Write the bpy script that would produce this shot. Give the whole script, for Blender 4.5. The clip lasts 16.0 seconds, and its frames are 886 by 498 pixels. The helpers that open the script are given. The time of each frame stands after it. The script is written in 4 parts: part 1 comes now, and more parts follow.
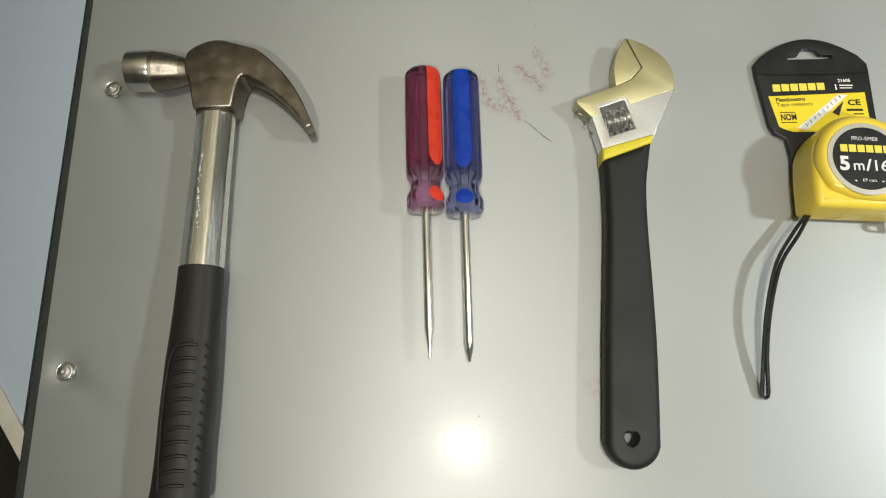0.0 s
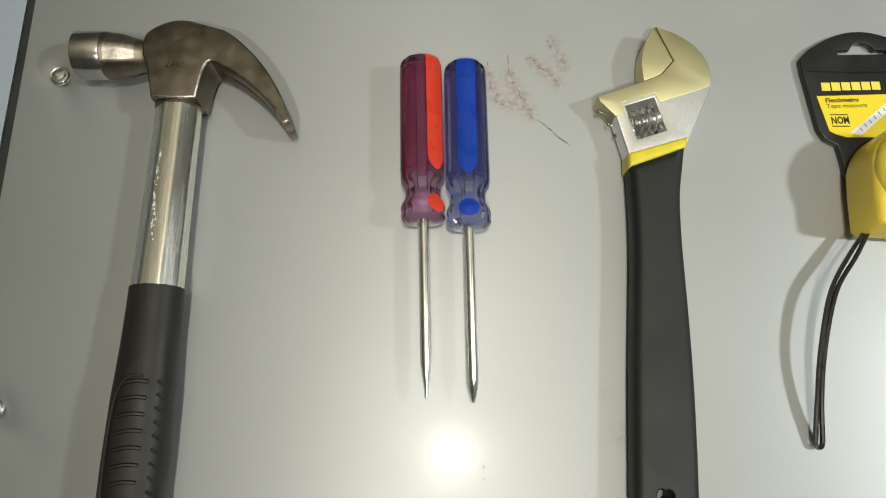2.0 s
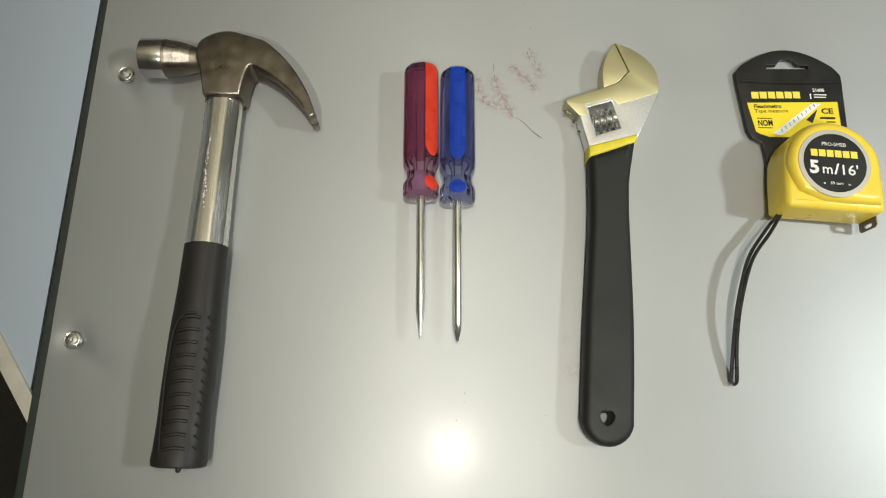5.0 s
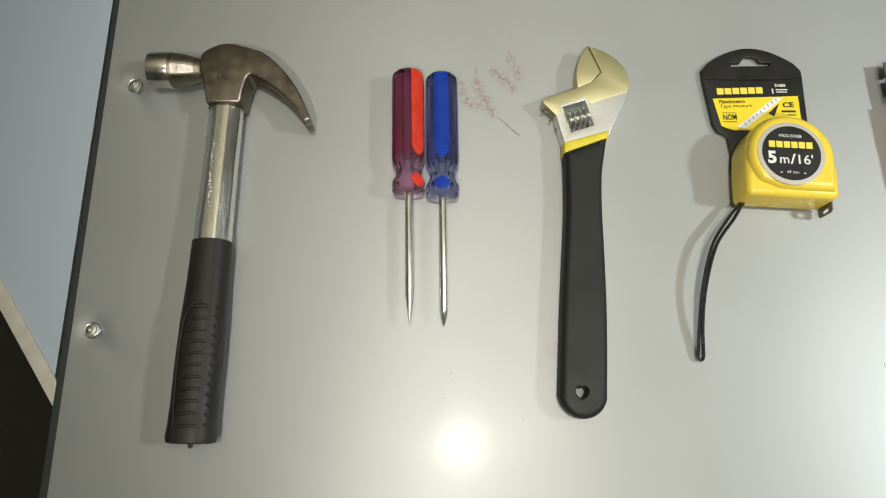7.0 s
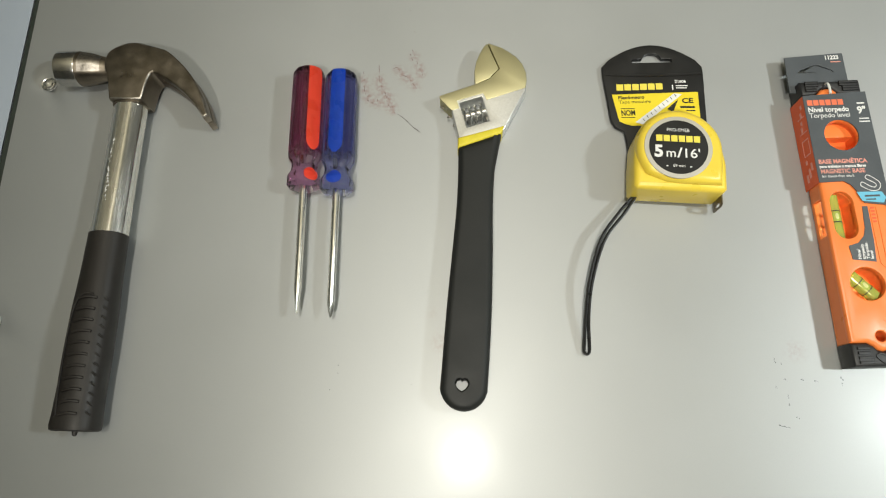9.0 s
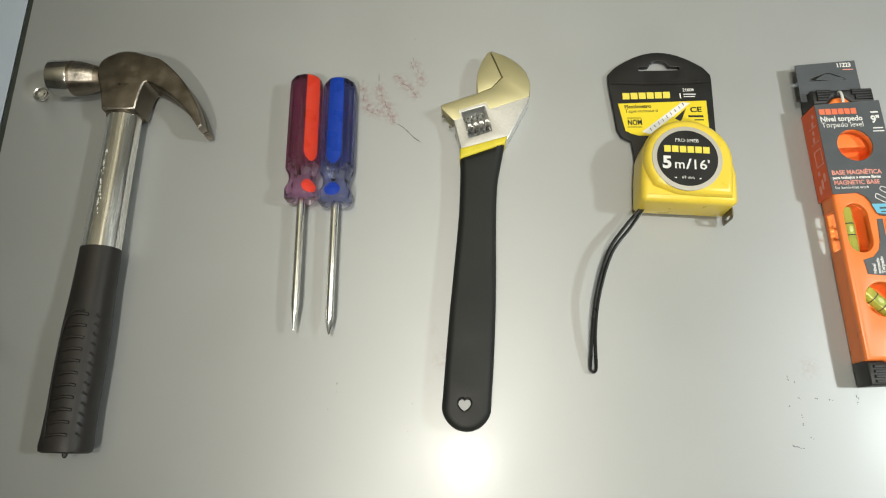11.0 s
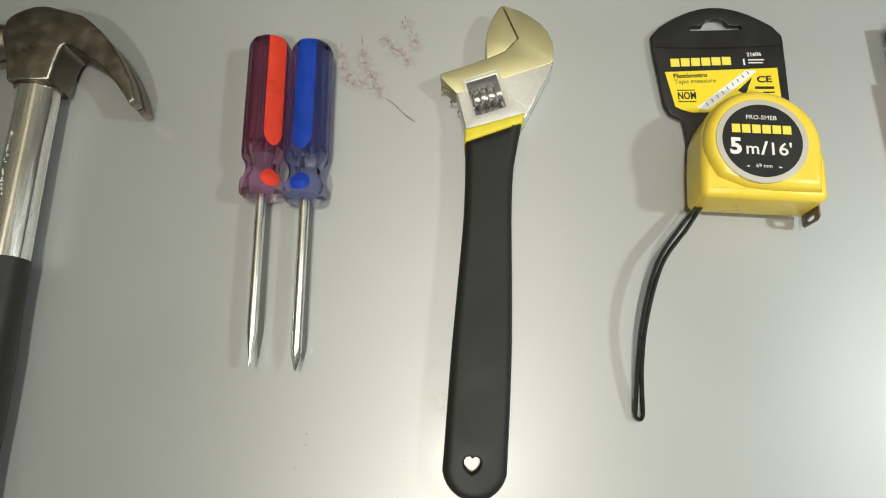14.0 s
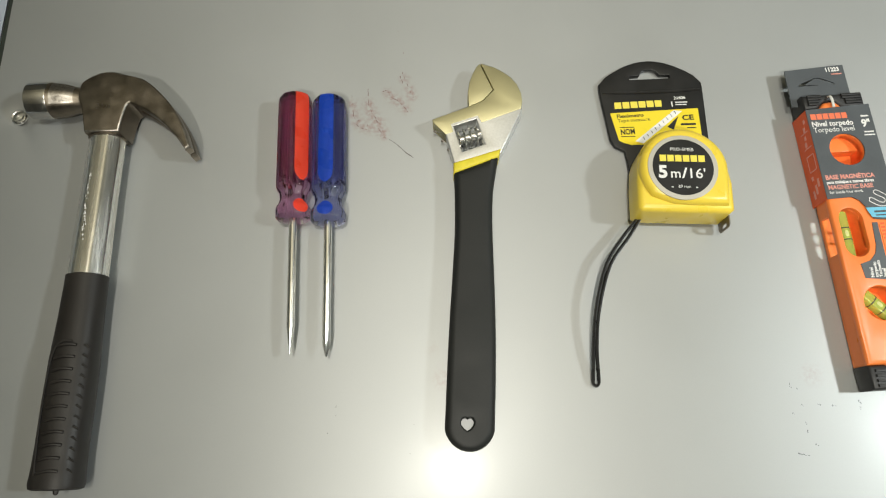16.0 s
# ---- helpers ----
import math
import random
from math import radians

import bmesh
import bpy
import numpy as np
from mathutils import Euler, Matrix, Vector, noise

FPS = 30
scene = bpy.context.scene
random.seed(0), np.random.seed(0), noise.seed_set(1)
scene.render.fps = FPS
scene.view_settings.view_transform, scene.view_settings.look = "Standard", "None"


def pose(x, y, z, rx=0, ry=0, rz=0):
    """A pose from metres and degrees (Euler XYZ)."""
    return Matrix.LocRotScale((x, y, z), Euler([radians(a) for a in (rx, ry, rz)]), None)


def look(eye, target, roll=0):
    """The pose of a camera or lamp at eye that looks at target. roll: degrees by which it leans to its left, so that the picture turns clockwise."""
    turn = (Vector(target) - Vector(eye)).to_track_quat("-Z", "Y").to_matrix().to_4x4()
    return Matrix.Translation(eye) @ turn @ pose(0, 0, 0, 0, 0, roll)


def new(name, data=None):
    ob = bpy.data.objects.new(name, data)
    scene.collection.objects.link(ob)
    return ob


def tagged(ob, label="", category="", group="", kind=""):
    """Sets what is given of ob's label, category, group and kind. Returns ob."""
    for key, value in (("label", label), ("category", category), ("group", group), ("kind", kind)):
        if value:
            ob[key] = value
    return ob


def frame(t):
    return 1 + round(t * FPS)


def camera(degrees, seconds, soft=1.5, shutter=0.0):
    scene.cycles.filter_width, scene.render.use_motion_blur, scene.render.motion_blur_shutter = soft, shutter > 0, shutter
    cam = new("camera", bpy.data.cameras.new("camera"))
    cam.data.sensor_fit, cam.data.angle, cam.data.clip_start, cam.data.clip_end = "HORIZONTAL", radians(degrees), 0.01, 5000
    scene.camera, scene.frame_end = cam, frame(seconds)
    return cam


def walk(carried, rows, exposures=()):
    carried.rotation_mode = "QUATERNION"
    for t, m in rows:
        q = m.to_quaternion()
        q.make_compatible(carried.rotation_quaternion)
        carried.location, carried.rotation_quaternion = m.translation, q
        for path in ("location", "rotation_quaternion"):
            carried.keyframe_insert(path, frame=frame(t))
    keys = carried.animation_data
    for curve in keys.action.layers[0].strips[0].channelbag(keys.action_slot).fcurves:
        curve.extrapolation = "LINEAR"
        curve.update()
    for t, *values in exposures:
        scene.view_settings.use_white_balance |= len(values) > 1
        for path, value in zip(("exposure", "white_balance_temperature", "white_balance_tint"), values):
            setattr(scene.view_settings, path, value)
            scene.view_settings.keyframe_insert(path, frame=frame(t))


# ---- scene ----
cam = camera(68.0, 16.0, soft=1.15)
PATH = [
    (0, (0.016, 0.052, 0.428), (-0.005, 0.566, -1.505), -1.3),
    (0.5, (0.017, 0.058, 0.412), (-0.008, 0.586, -1.517), -1.5),
    (1, (0.012, 0.067, 0.398), (0.002, 0.57, -1.538), 0.3),
    (1.5, (0.011, 0.072, 0.383), (0.0, 0.58, -1.551), 0.4),
    (2, (0.009, 0.077, 0.369), (0.021, 0.6, -1.561), 2.9),
    (2.5, (0.007, 0.086, 0.358), (0.022, 0.587, -1.578), 3.3),
    (3, (0.005, 0.091, 0.348), (0.019, 0.61, -1.584), 3.5),
    (3.5, (0.004, 0.086, 0.35), (0.008, 0.602, -1.583), 2.4),
    (4, (0.009, 0.075, 0.381), (0.02, 0.591, -1.551), 3.6),
    (4.5, (0.012, 0.055, 0.415), (0.015, 0.601, -1.509), 3.2),
    (5, (0.017, 0.034, 0.449), (0.017, 0.56, -1.481), 2.8),
    (5.2, (0.019, 0.027, 0.458), (0.020, 0.553, -1.472), 2.4),
    (7.3, (0.040, 0.017, 0.484), (0.002, 0.538, -1.448), -2.4),
    (7.5, (0.046, 0.015, 0.483), (-0.004, 0.549, -1.443), -2.9),
    (8, (0.071, 0.014, 0.481), (0.008, 0.563, -1.441), -5.0),
    (8.5, (0.101, 0.011, 0.482), (0.019, 0.572, -1.436), -6.8),
    (9, (0.13, 0.008, 0.482), (0.046, 0.565, -1.437), -6.4),
    (9.5, (0.151, 0.002, 0.478), (0.052, 0.553, -1.442), -6.9),
    (10, (0.145, 0.004, 0.481), (0.031, 0.554, -1.439), -7.8),
    (10.2, (0.135, 0.007, 0.483), (0.032, 0.572, -1.433), -7.0),
    (12.3, (0.125, 0.047, 0.418), (0.045, 0.613, -1.498), -6.5),
    (12.5, (0.123, 0.053, 0.409), (0.048, 0.585, -1.518), -6.6),
    (13, (0.118, 0.064, 0.391), (0.063, 0.581, -1.54), -4.7),
    (13.5, (0.123, 0.062, 0.379), (0.025, 0.619, -1.539), -8.1),
    (14, (0.123, 0.062, 0.371), (0.039, 0.593, -1.556), -7.0),
    (14.5, (0.124, 0.057, 0.394), (0.049, 0.573, -1.537), -6.4),
    (15, (0.124, 0.048, 0.422), (0.071, 0.589, -1.503), -4.2),
    (15.5, (0.117, 0.033, 0.449), (0.083, 0.604, -1.467), -2.8),
    (16, (0.118, 0.029, 0.466), (0.084, 0.613, -1.447), -3.2),
]
walk(cam, [(t, look(eye, target, roll)) for t, eye, target, roll in PATH])

# ---------------------------------------------------------------- light
world = bpy.data.worlds.new("world")
scene.world = world
world.use_nodes = True
world.node_tree.nodes["Background"].inputs[0].default_value = (0.90, 0.96, 1.0, 1)
world.node_tree.nodes["Background"].inputs[1].default_value = 0.20
scene.view_settings.exposure = 0.33


def lamp(name, place, watts, radius, colour):
    data = bpy.data.lights.new(name, "POINT")
    data.energy, data.shadow_soft_size, data.color = watts, radius, colour
    ob = new(name, data)
    ob.location = place
    return ob


def downlight(name, place, target, watts, radius, colour, cone):
    data = bpy.data.lights.new(name, "SPOT")
    data.energy, data.shadow_soft_size, data.color, data.spot_size, data.spot_blend = watts, radius, colour, radians(cone), 1.0
    ob = new(name, data)
    ob.matrix_basis = look(place, target)
    return ob


HIGH_LAMP = (0.14, -0.10, 4.6)
PENDANT = (-0.02, -0.82, 1.85)
CEILING_FILL = (0.15, 1.2, 2.6)
WALL_LAMP = (1.49, 0.09, 1.27)
# unseen source added overhead for the table's glare spot; narrow cone dims the left
downlight("high_light", (HIGH_LAMP[0], HIGH_LAMP[1], HIGH_LAMP[2] - 0.2), (0.33, 0.26, 0), 198, 0.06, (1.0, 0.965, 0.865), 21)
# added fill aimed upwards: brightens the ceiling that the chrome reflects
up = bpy.data.lights.new("ceiling_fill_light", "SPOT")
up.energy, up.spot_size, up.spot_blend, up.shadow_soft_size, up.color = 150, radians(160), 0.3, 0.1, (1.0, 0.94, 0.75)
up_ob = new("ceiling_fill_light", up)
up_ob.matrix_basis = pose(CEILING_FILL[0], CEILING_FILL[1], CEILING_FILL[2] + 0.2, 180, 0, 0)
downlight("pendant_light", (PENDANT[0], PENDANT[1], PENDANT[2] - 0.12), (0.34, 0.30, 0), 58, 0.03, (1.0, 0.965, 0.855), 42)
lamp("wall_light", (WALL_LAMP[0] - 0.16, WALL_LAMP[1], WALL_LAMP[2]), 40, 0.06, (0.89, 0.955, 0.94))


# ---------------------------------------------------------------- materials
def mat(name, base, rough=0.5, metal=0.0, vary=0.1, scale=40.0, fine=600.0, bump=0.0, coat=0.0, transmit=0.0,
        emit=0.0, rough_vary=0.08, stretch=(1, 1, 1), ior=1.5, coat_rough=0.05, island=0.0):
    m = bpy.data.materials.new(name)
    m.use_nodes = True
    nt = m.node_tree
    b = nt.nodes["Principled BSDF"]
    co = nt.nodes.new("ShaderNodeTexCoord")
    mp = nt.nodes.new("ShaderNodeMapping")
    mp.inputs["Scale"].default_value = stretch
    nt.links.new(co.outputs["Object"], mp.inputs[0])
    big, small = nt.nodes.new("ShaderNodeTexNoise"), nt.nodes.new("ShaderNodeTexNoise")
    for n, sc, det in ((big, scale, 4), (small, fine, 3)):
        n.inputs["Scale"].default_value, n.inputs["Detail"].default_value = sc, det
        nt.links.new(mp.outputs[0], n.inputs["Vector"])
    both = nt.nodes.new("ShaderNodeMath")
    both.operation = "ADD"
    half = nt.nodes.new("ShaderNodeMath")
    half.operation, half.inputs[1].default_value = "MULTIPLY", 0.5
    nt.links.new(small.outputs[0], half.inputs[0])
    nt.links.new(big.outputs[0], both.inputs[0])
    nt.links.new(half.outputs[0], both.inputs[1])
    ramp = nt.nodes.new("ShaderNodeMapRange")
    ramp.inputs[1].default_value, ramp.inputs[2].default_value = 0.45, 1.05
    ramp.inputs[3].default_value, ramp.inputs[4].default_value = 1 - vary, 1 + vary
    nt.links.new(both.outputs[0], ramp.inputs[0])
    tint = nt.nodes.new("ShaderNodeVectorMath")
    tint.operation = "SCALE"
    tint.inputs[0].default_value = base
    nt.links.new(ramp.outputs[0], tint.inputs["Scale"])
    nt.links.new(tint.outputs[0], b.inputs["Base Color"])
    rr = nt.nodes.new("ShaderNodeMapRange")
    rr.inputs[1].default_value, rr.inputs[2].default_value = 0.3, 0.7
    rr.inputs[3].default_value, rr.inputs[4].default_value = max(0.02, rough - rough_vary), rough + rough_vary
    nt.links.new(big.outputs[0], rr.inputs[0])
    nt.links.new(rr.outputs[0], b.inputs["Roughness"])
    if bump:
        bp = nt.nodes.new("ShaderNodeBump")
        bp.inputs["Strength"].default_value, bp.inputs["Distance"].default_value = 1.0, bump
        nt.links.new(both.outputs[0], bp.inputs["Height"])
        nt.links.new(bp.outputs[0], b.inputs["Normal"])
    b.inputs["Metallic"].default_value = metal
    b.inputs["IOR"].default_value = ior
    b.inputs["Coat Weight"].default_value = coat
    b.inputs["Coat Roughness"].default_value = coat_rough
    b.inputs["Transmission Weight"].default_value = transmit
    if emit:
        b.inputs["Emission Color"].default_value = (*base, 1)
        b.inputs["Emission Strength"].default_value = emit
    return m


M_TABLE = mat("painted_sheet_steel", (0.392, 0.405, 0.404), 0.46, 0.38, 0.03, 9, 900, 0.00001, rough_vary=0.03, coat=0.125, coat_rough=0.155)
M_TABLE.node_tree.nodes["Principled BSDF"].inputs["Specular IOR Level"].default_value = 1.0


def brushed(m, amount, along):
    """Rolling marks in the sheet: the gloss spreads along one direction of the world."""
    nt = m.node_tree
    way = nt.nodes.new("ShaderNodeCombineXYZ")
    for socket, value in zip(way.inputs, along):
        socket.default_value = value
    b = nt.nodes["Principled BSDF"]
    b.inputs["Anisotropic"].default_value = amount
    nt.links.new(way.outputs[0], b.inputs["Tangent"])


brushed(M_TABLE, 0.5, (0, 1, 0))
M_SIDE = mat("blue_grey_enamel", (0.50, 0.565, 0.66), 0.34, 0, 0.015, 4, 900, rough_vary=0.02)
# dark colour standing in for shade on the table's side flange
M_FLANGE_SHADE = mat("dark_flange_shade", (0.035, 0.045, 0.038), 0.6, 0, 0.2, 60)
M_CREAM = mat("cream_paint", (0.62, 0.58, 0.49), 0.45, 0, 0.12, 90, 700, 0.0001)
M_FLOOR = mat("dark_concrete", (0.065, 0.063, 0.058), 0.7, 0, 0.25, 5, 90, 0.001)
M_WALL = mat("wall_paint", (0.40, 0.40, 0.385), 0.8, 0, 0.05, 2, 200, 0.0005)
M_WALL_PALE = mat("pale_wall_paint", (0.42, 0.47, 0.49), 0.8, 0, 0.05, 2, 200, 0.0005)
M_CEIL = mat("ceiling_paint", (0.80, 0.765, 0.64), 0.85, 0, 0.04, 2, 200)
M_SCREW = mat("zinc_screw", (0.8, 0.8, 0.78), 0.3, 1, 0.15, 200)
M_STEEL = mat("forged_steel", (0.225, 0.195, 0.155), 0.40, 1, 0.24, 110, 1300, 0.00016, rough_vary=0.09)
M_BRIGHT = mat("ground_steel", (0.58, 0.57, 0.55), 0.15, 1, 0.12, 120, 900, 0.00004)
M_SHAFT = mat("drawn_chrome_tube", (0.90, 0.885, 0.83), 0.27, 1, 0.16, 260, 1400, 0.00003, rough_vary=0.09, stretch=(1, 0.06, 1))
# yellow in this base is the warm reflection on the jaws, put into the colour
M_SATIN_WARM = mat("satin_chrome_warm_reflection", (0.70, 0.65, 0.39), 0.48, 1, 0.04, 30, 1600, 0.00002, rough_vary=0.02)
M_BLAST = mat("blasted_chrome", (0.90, 0.90, 0.885), 0.40, 1, 0.07, 700, 2200, 0.00007, rough_vary=0.03)
M_WORM = mat("turned_chrome", (0.92, 0.91, 0.88), 0.28, 1, 0.06, 200, 1200, 0.00002)
M_WORN = mat("edge_worn_steel", (0.40, 0.37, 0.33), 0.36, 1, 0.4, 500, 2200, 0.00012)
M_GRIP = mat("black_rubber", (0.0165, 0.0138, 0.0115), 0.52, 0, 0.25, 50, 700, 0.00008)
M_DIP = mat("dipped_vinyl", (0.0085, 0.0095, 0.0085), 0.60, 0, 0.3, 30, 900, 0.00006)
M_YEL_VINYL = mat("yellow_vinyl", (0.72, 0.60, 0.04), 0.42, 0, 0.1, 120)
M_PURPLE = mat("purple_acetate", (0.78, 0.53, 0.73), 0.03, 0, 0.08, 60, transmit=1.0, ior=1.47, rough_vary=0.03)
M_BLUE = mat("blue_acetate", (0.63, 0.67, 0.96), 0.03, 0, 0.08, 60, transmit=1.0, ior=1.47, rough_vary=0.03)
# tints of the added cores that deepen the upper handles
M_PURPLE_CORE = mat("purple_core", (0.80, 0.38, 0.55), 0.06, 0, 0.10, 60, transmit=0.92, ior=1.3, rough_vary=0.05)
M_BLUE_CORE = mat("blue_core", (0.46, 0.50, 0.86), 0.06, 0, 0.10, 60, transmit=0.92, ior=1.3, rough_vary=0.05)
M_RED_STRIPE = mat("red_plastic", (1.0, 0.10, 0.05), 0.3, 0, 0.04, 60)
M_BLUE_STRIPE = mat("blue_plastic", (0.02, 0.09, 0.62), 0.3, 0, 0.04, 60)
M_YELLOW = mat("yellow_abs", (0.85, 0.64, 0.07), 0.32, 0, 0.03, 60, 900, 0.00003)
M_BLACK = mat("black_plastic", (0.013, 0.013, 0.013), 0.4, 0, 0.15, 60)
M_INK = mat("black_ink", (0.015, 0.015, 0.014), 0.5, 0, 0.1, 60)
M_PRINT_YEL = mat("yellow_print", (0.84, 0.66, 0.03), 0.4, 0, 0.03, 60)
M_PRINT_GOLD = mat("gold_yellow_print", (0.86, 0.72, 0.10), 0.4, 0, 0.03, 60)
M_PRINT_WHITE = mat("white_print", (0.8, 0.8, 0.78), 0.45, 0, 0.04, 60)
M_RING = mat("silver_print", (0.52, 0.495, 0.43), 0.35, 0, 0.05, 60)
M_CORD = mat("black_cord", (0.012, 0.012, 0.012), 0.32, 0, 0.2, 200, coat=0.8)
M_ORANGE = mat("orange_abs", (0.93, 0.24, 0.055), 0.34, 0, 0.04, 50, 900, 0.00004)
M_ORANGE_CARD = mat("orange_card", (0.80, 0.12, 0.03), 0.5, 0, 0.06, 60)
M_GREY_CARD = mat("grey_card", (0.085, 0.095, 0.105), 0.42, 0, 0.08, 60)
M_ENDCAP = mat("endcap_rubber", (0.02, 0.02, 0.021), 0.5, 0, 0.2, 90)
M_VIAL = mat("yellow_green_vial", (0.50, 0.62, 0.15), 0.06, 0, 0.05, 60, transmit=0.55, ior=1.4)
M_BUBBLE = mat("pale_bubble", (0.66, 0.68, 0.30), 0.1, 0, 0.05, 60)
M_CYAN = mat("cyan_print", (0.16, 0.52, 0.72), 0.45, 0, 0.04, 60)
M_ORANGE_PRINT = mat("orange_print", (0.85, 0.20, 0.10), 0.45, 0, 0.04, 60)
M_PINK_PRINT = mat("salmon_print", (0.80, 0.33, 0.26), 0.45, 0, 0.04, 60)
M_NYLON = mat("white_nylon", (0.7, 0.7, 0.66), 0.4, 0, 0.05, 60)
M_SCRIBBLE = mat("faded_marker", (0.20, 0.125, 0.125), 0.6, 0, 0.3, 300)
M_LINE = mat("brown_marker", (0.075, 0.055, 0.05), 0.6, 0, 0.3, 300)
M_SPECK = mat("grey_scuff", (0.14, 0.15, 0.15), 0.6, 0, 0.3, 300)
M_LAMP_BODY = mat("lamp_enamel", (0.6, 0.6, 0.58), 0.4, 0, 0.05, 20)


def smear(m, spots):
    """Faint pink smears rubbed into the paint: (x, y, reach, strength) in the sheet's own metres."""
    nt = m.node_tree
    b = nt.nodes["Principled BSDF"]
    last = b.inputs["Base Color"].links[0].from_socket
    co = nt.nodes.new("ShaderNodeTexCoord")
    grain = nt.nodes.new("ShaderNodeTexNoise")
    grain.inputs["Scale"].default_value, grain.inputs["Detail"].default_value = 300, 4
    nt.links.new(co.outputs["Object"], grain.inputs["Vector"])
    patchy = nt.nodes.new("ShaderNodeMapRange")
    patchy.inputs[1].default_value, patchy.inputs[2].default_value = 0.38, 0.75
    nt.links.new(grain.outputs[0], patchy.inputs[0])
    for x, y, reach, strength in spots:
        d = nt.nodes.new("ShaderNodeVectorMath")
        d.operation, d.inputs[1].default_value = "DISTANCE", (x, y, 0)
        nt.links.new(co.outputs["Object"], d.inputs[0])
        fall = nt.nodes.new("ShaderNodeMapRange")
        fall.interpolation_type = "SMOOTHSTEP"
        fall.inputs[1].default_value, fall.inputs[2].default_value, fall.inputs[3].default_value, fall.inputs[4].default_value = 0, reach, strength, 0
        nt.links.new(d.outputs["Value"], fall.inputs[0])
        k = nt.nodes.new("ShaderNodeMath")
        k.operation = "MULTIPLY"
        nt.links.new(fall.outputs[0], k.inputs[0])
        nt.links.new(patchy.outputs[0], k.inputs[1])
        mix = nt.nodes.new("ShaderNodeMix")
        mix.data_type = "RGBA"
        mix.inputs[7].default_value = (0.30, 0.205, 0.195, 1)
        nt.links.new(k.outputs[0], mix.inputs[0])
        nt.links.new(last, mix.inputs[6])
        last = mix.outputs[2]
    nt.links.new(last, b.inputs["Base Color"])


RUBBED = [(0.298, 0.125, 0.018, 0.35), (0.310, 0.113, 0.016, 0.35), (0.327, 0.135, 0.018, 0.25), (0.612, -0.090, 0.012, 0.45), (0.36, -0.085, 0.016, 0.25), (0.355, -0.086, 0.010, 0.35), (0.349, -0.064, 0.008, 0.3)]
for wx, wy in ((37, 292), (38, 284), (41, 276), (45, 272), (51, 270), (50, 293), (52, 286), (55, 280), (58, 275), (61, 268), (63, 264),
               (65, 302), (69, 297), (75, 293), (80, 287), (78, 315), (82, 305), (84, 299)):
    dx, dy = wx / 1000 + 0.2485, wy / 1000 - 0.15
    RUBBED.append((dx * math.cos(radians(1.9)) + dy * math.sin(radians(1.9)), dy * math.cos(radians(1.9)) - dx * math.sin(radians(1.9)), 0.0075, 1.0))
smear(M_TABLE, RUBBED)

# ---------------------------------------------------------------- building helpers
def thing(name, place, turn, label, category, group="", tip=(0, 0)):
    ob = new(name)
    ob.empty_display_size = 0.02
    ob.matrix_basis = pose(*place, tip[0], tip[1], turn)
    return tagged(ob, label, category, group)


def part(name, bm, material, parent, label="", smooth=True, sharp=35):
    me = bpy.data.meshes.new(name)
    bmesh.ops.recalc_face_normals(bm, faces=bm.faces)
    for f in bm.faces:
        f.smooth = smooth
    if smooth:
        for e in bm.edges:
            if len(e.link_faces) == 2 and e.calc_face_angle(0) > radians(sharp):
                e.smooth = False
    bm.to_mesh(me)
    bm.free()
    me.materials.append(material)
    ob = new(name, me)
    ob.parent = parent
    if label:
        ob["label"] = label
    return ob


def offset(loop, d):
    """The loop (counter-clockwise) moved inwards by d."""
    out, n = [], len(loop)
    for i in range(n):
        a, b, c = Vector(loop[i - 1]), Vector(loop[i]), Vector(loop[(i + 1) % n])
        u, v = (b - a).normalized(), (c - b).normalized()
        nu, nv = Vector((-u.y, u.x)), Vector((-v.y, v.x))
        m = nu + nv
        k = max(m.dot(nu), 0.35) if m.length > 1e-6 else 1
        out.append(tuple(b + m * (d / k)))
    return out


def area(loop):
    return sum(a[0] * b[1] - b[0] * a[1] for a, b in zip(loop, loop[1:] + loop[:1]))


def prism(bm, outer, z0, z1, edge=0.0, holes=(), steps=3, hole_edge=None, top_drop=None):
    """A plate with a rounded rim and through holes; loops in local x, y."""
    loops = [(list(outer) if area(list(outer)) > 0 else list(outer)[::-1], edge, 1)]
    for h in holes:
        loops.append((list(h) if area(list(h)) > 0 else list(h)[::-1], edge if hole_edge is None else hole_edge, -1))
    lows, highs = [], []
    for loop, r, side in loops:
        rings = []
        prof = [(r, z0)] if r else [(0, z0)]
        if r:
            prof = [(r * (1 - math.sin(a)), z0 + r * (1 - math.cos(a))) for a in [math.pi / 2 * k / steps for k in range(steps + 1)]]
            prof += [(d, z1 + z0 - z) for d, z in reversed(prof)]
        else:
            prof = [(0, z0), (0, z1)]
        for d, z in prof:
            pts = offset(loop, d * side) if d else loop
            rings.append([bm.verts.new((x, y, z + (top_drop(x, y) if top_drop and z > (z0 + z1) / 2 else 0))) for x, y in pts])
        for a, b in zip(rings, rings[1:]):
            n = len(a)
            for i in range(n):
                bm.faces.new((a[i], a[(i + 1) % n], b[(i + 1) % n], b[i]))
        lows.append(rings[0]), highs.append(rings[-1])
    for rings in (lows, highs):
        edges = []
        for ring in rings:
            for i in range(len(ring)):
                e = bm.edges.get((ring[i], ring[(i + 1) % len(ring)])) or bm.edges.new((ring[i], ring[(i + 1) % len(ring)]))
                edges.append(e)
        bmesh.ops.triangle_fill(bm, use_beauty=True, edges=edges)
    return bm


def box(bm, x0, x1, y0, y1, z0, z1, edge=0.0):
    return prism(bm, [(x0, y0), (x1, y0), (x1, y1), (x0, y1)], z0, z1, edge, steps=2)


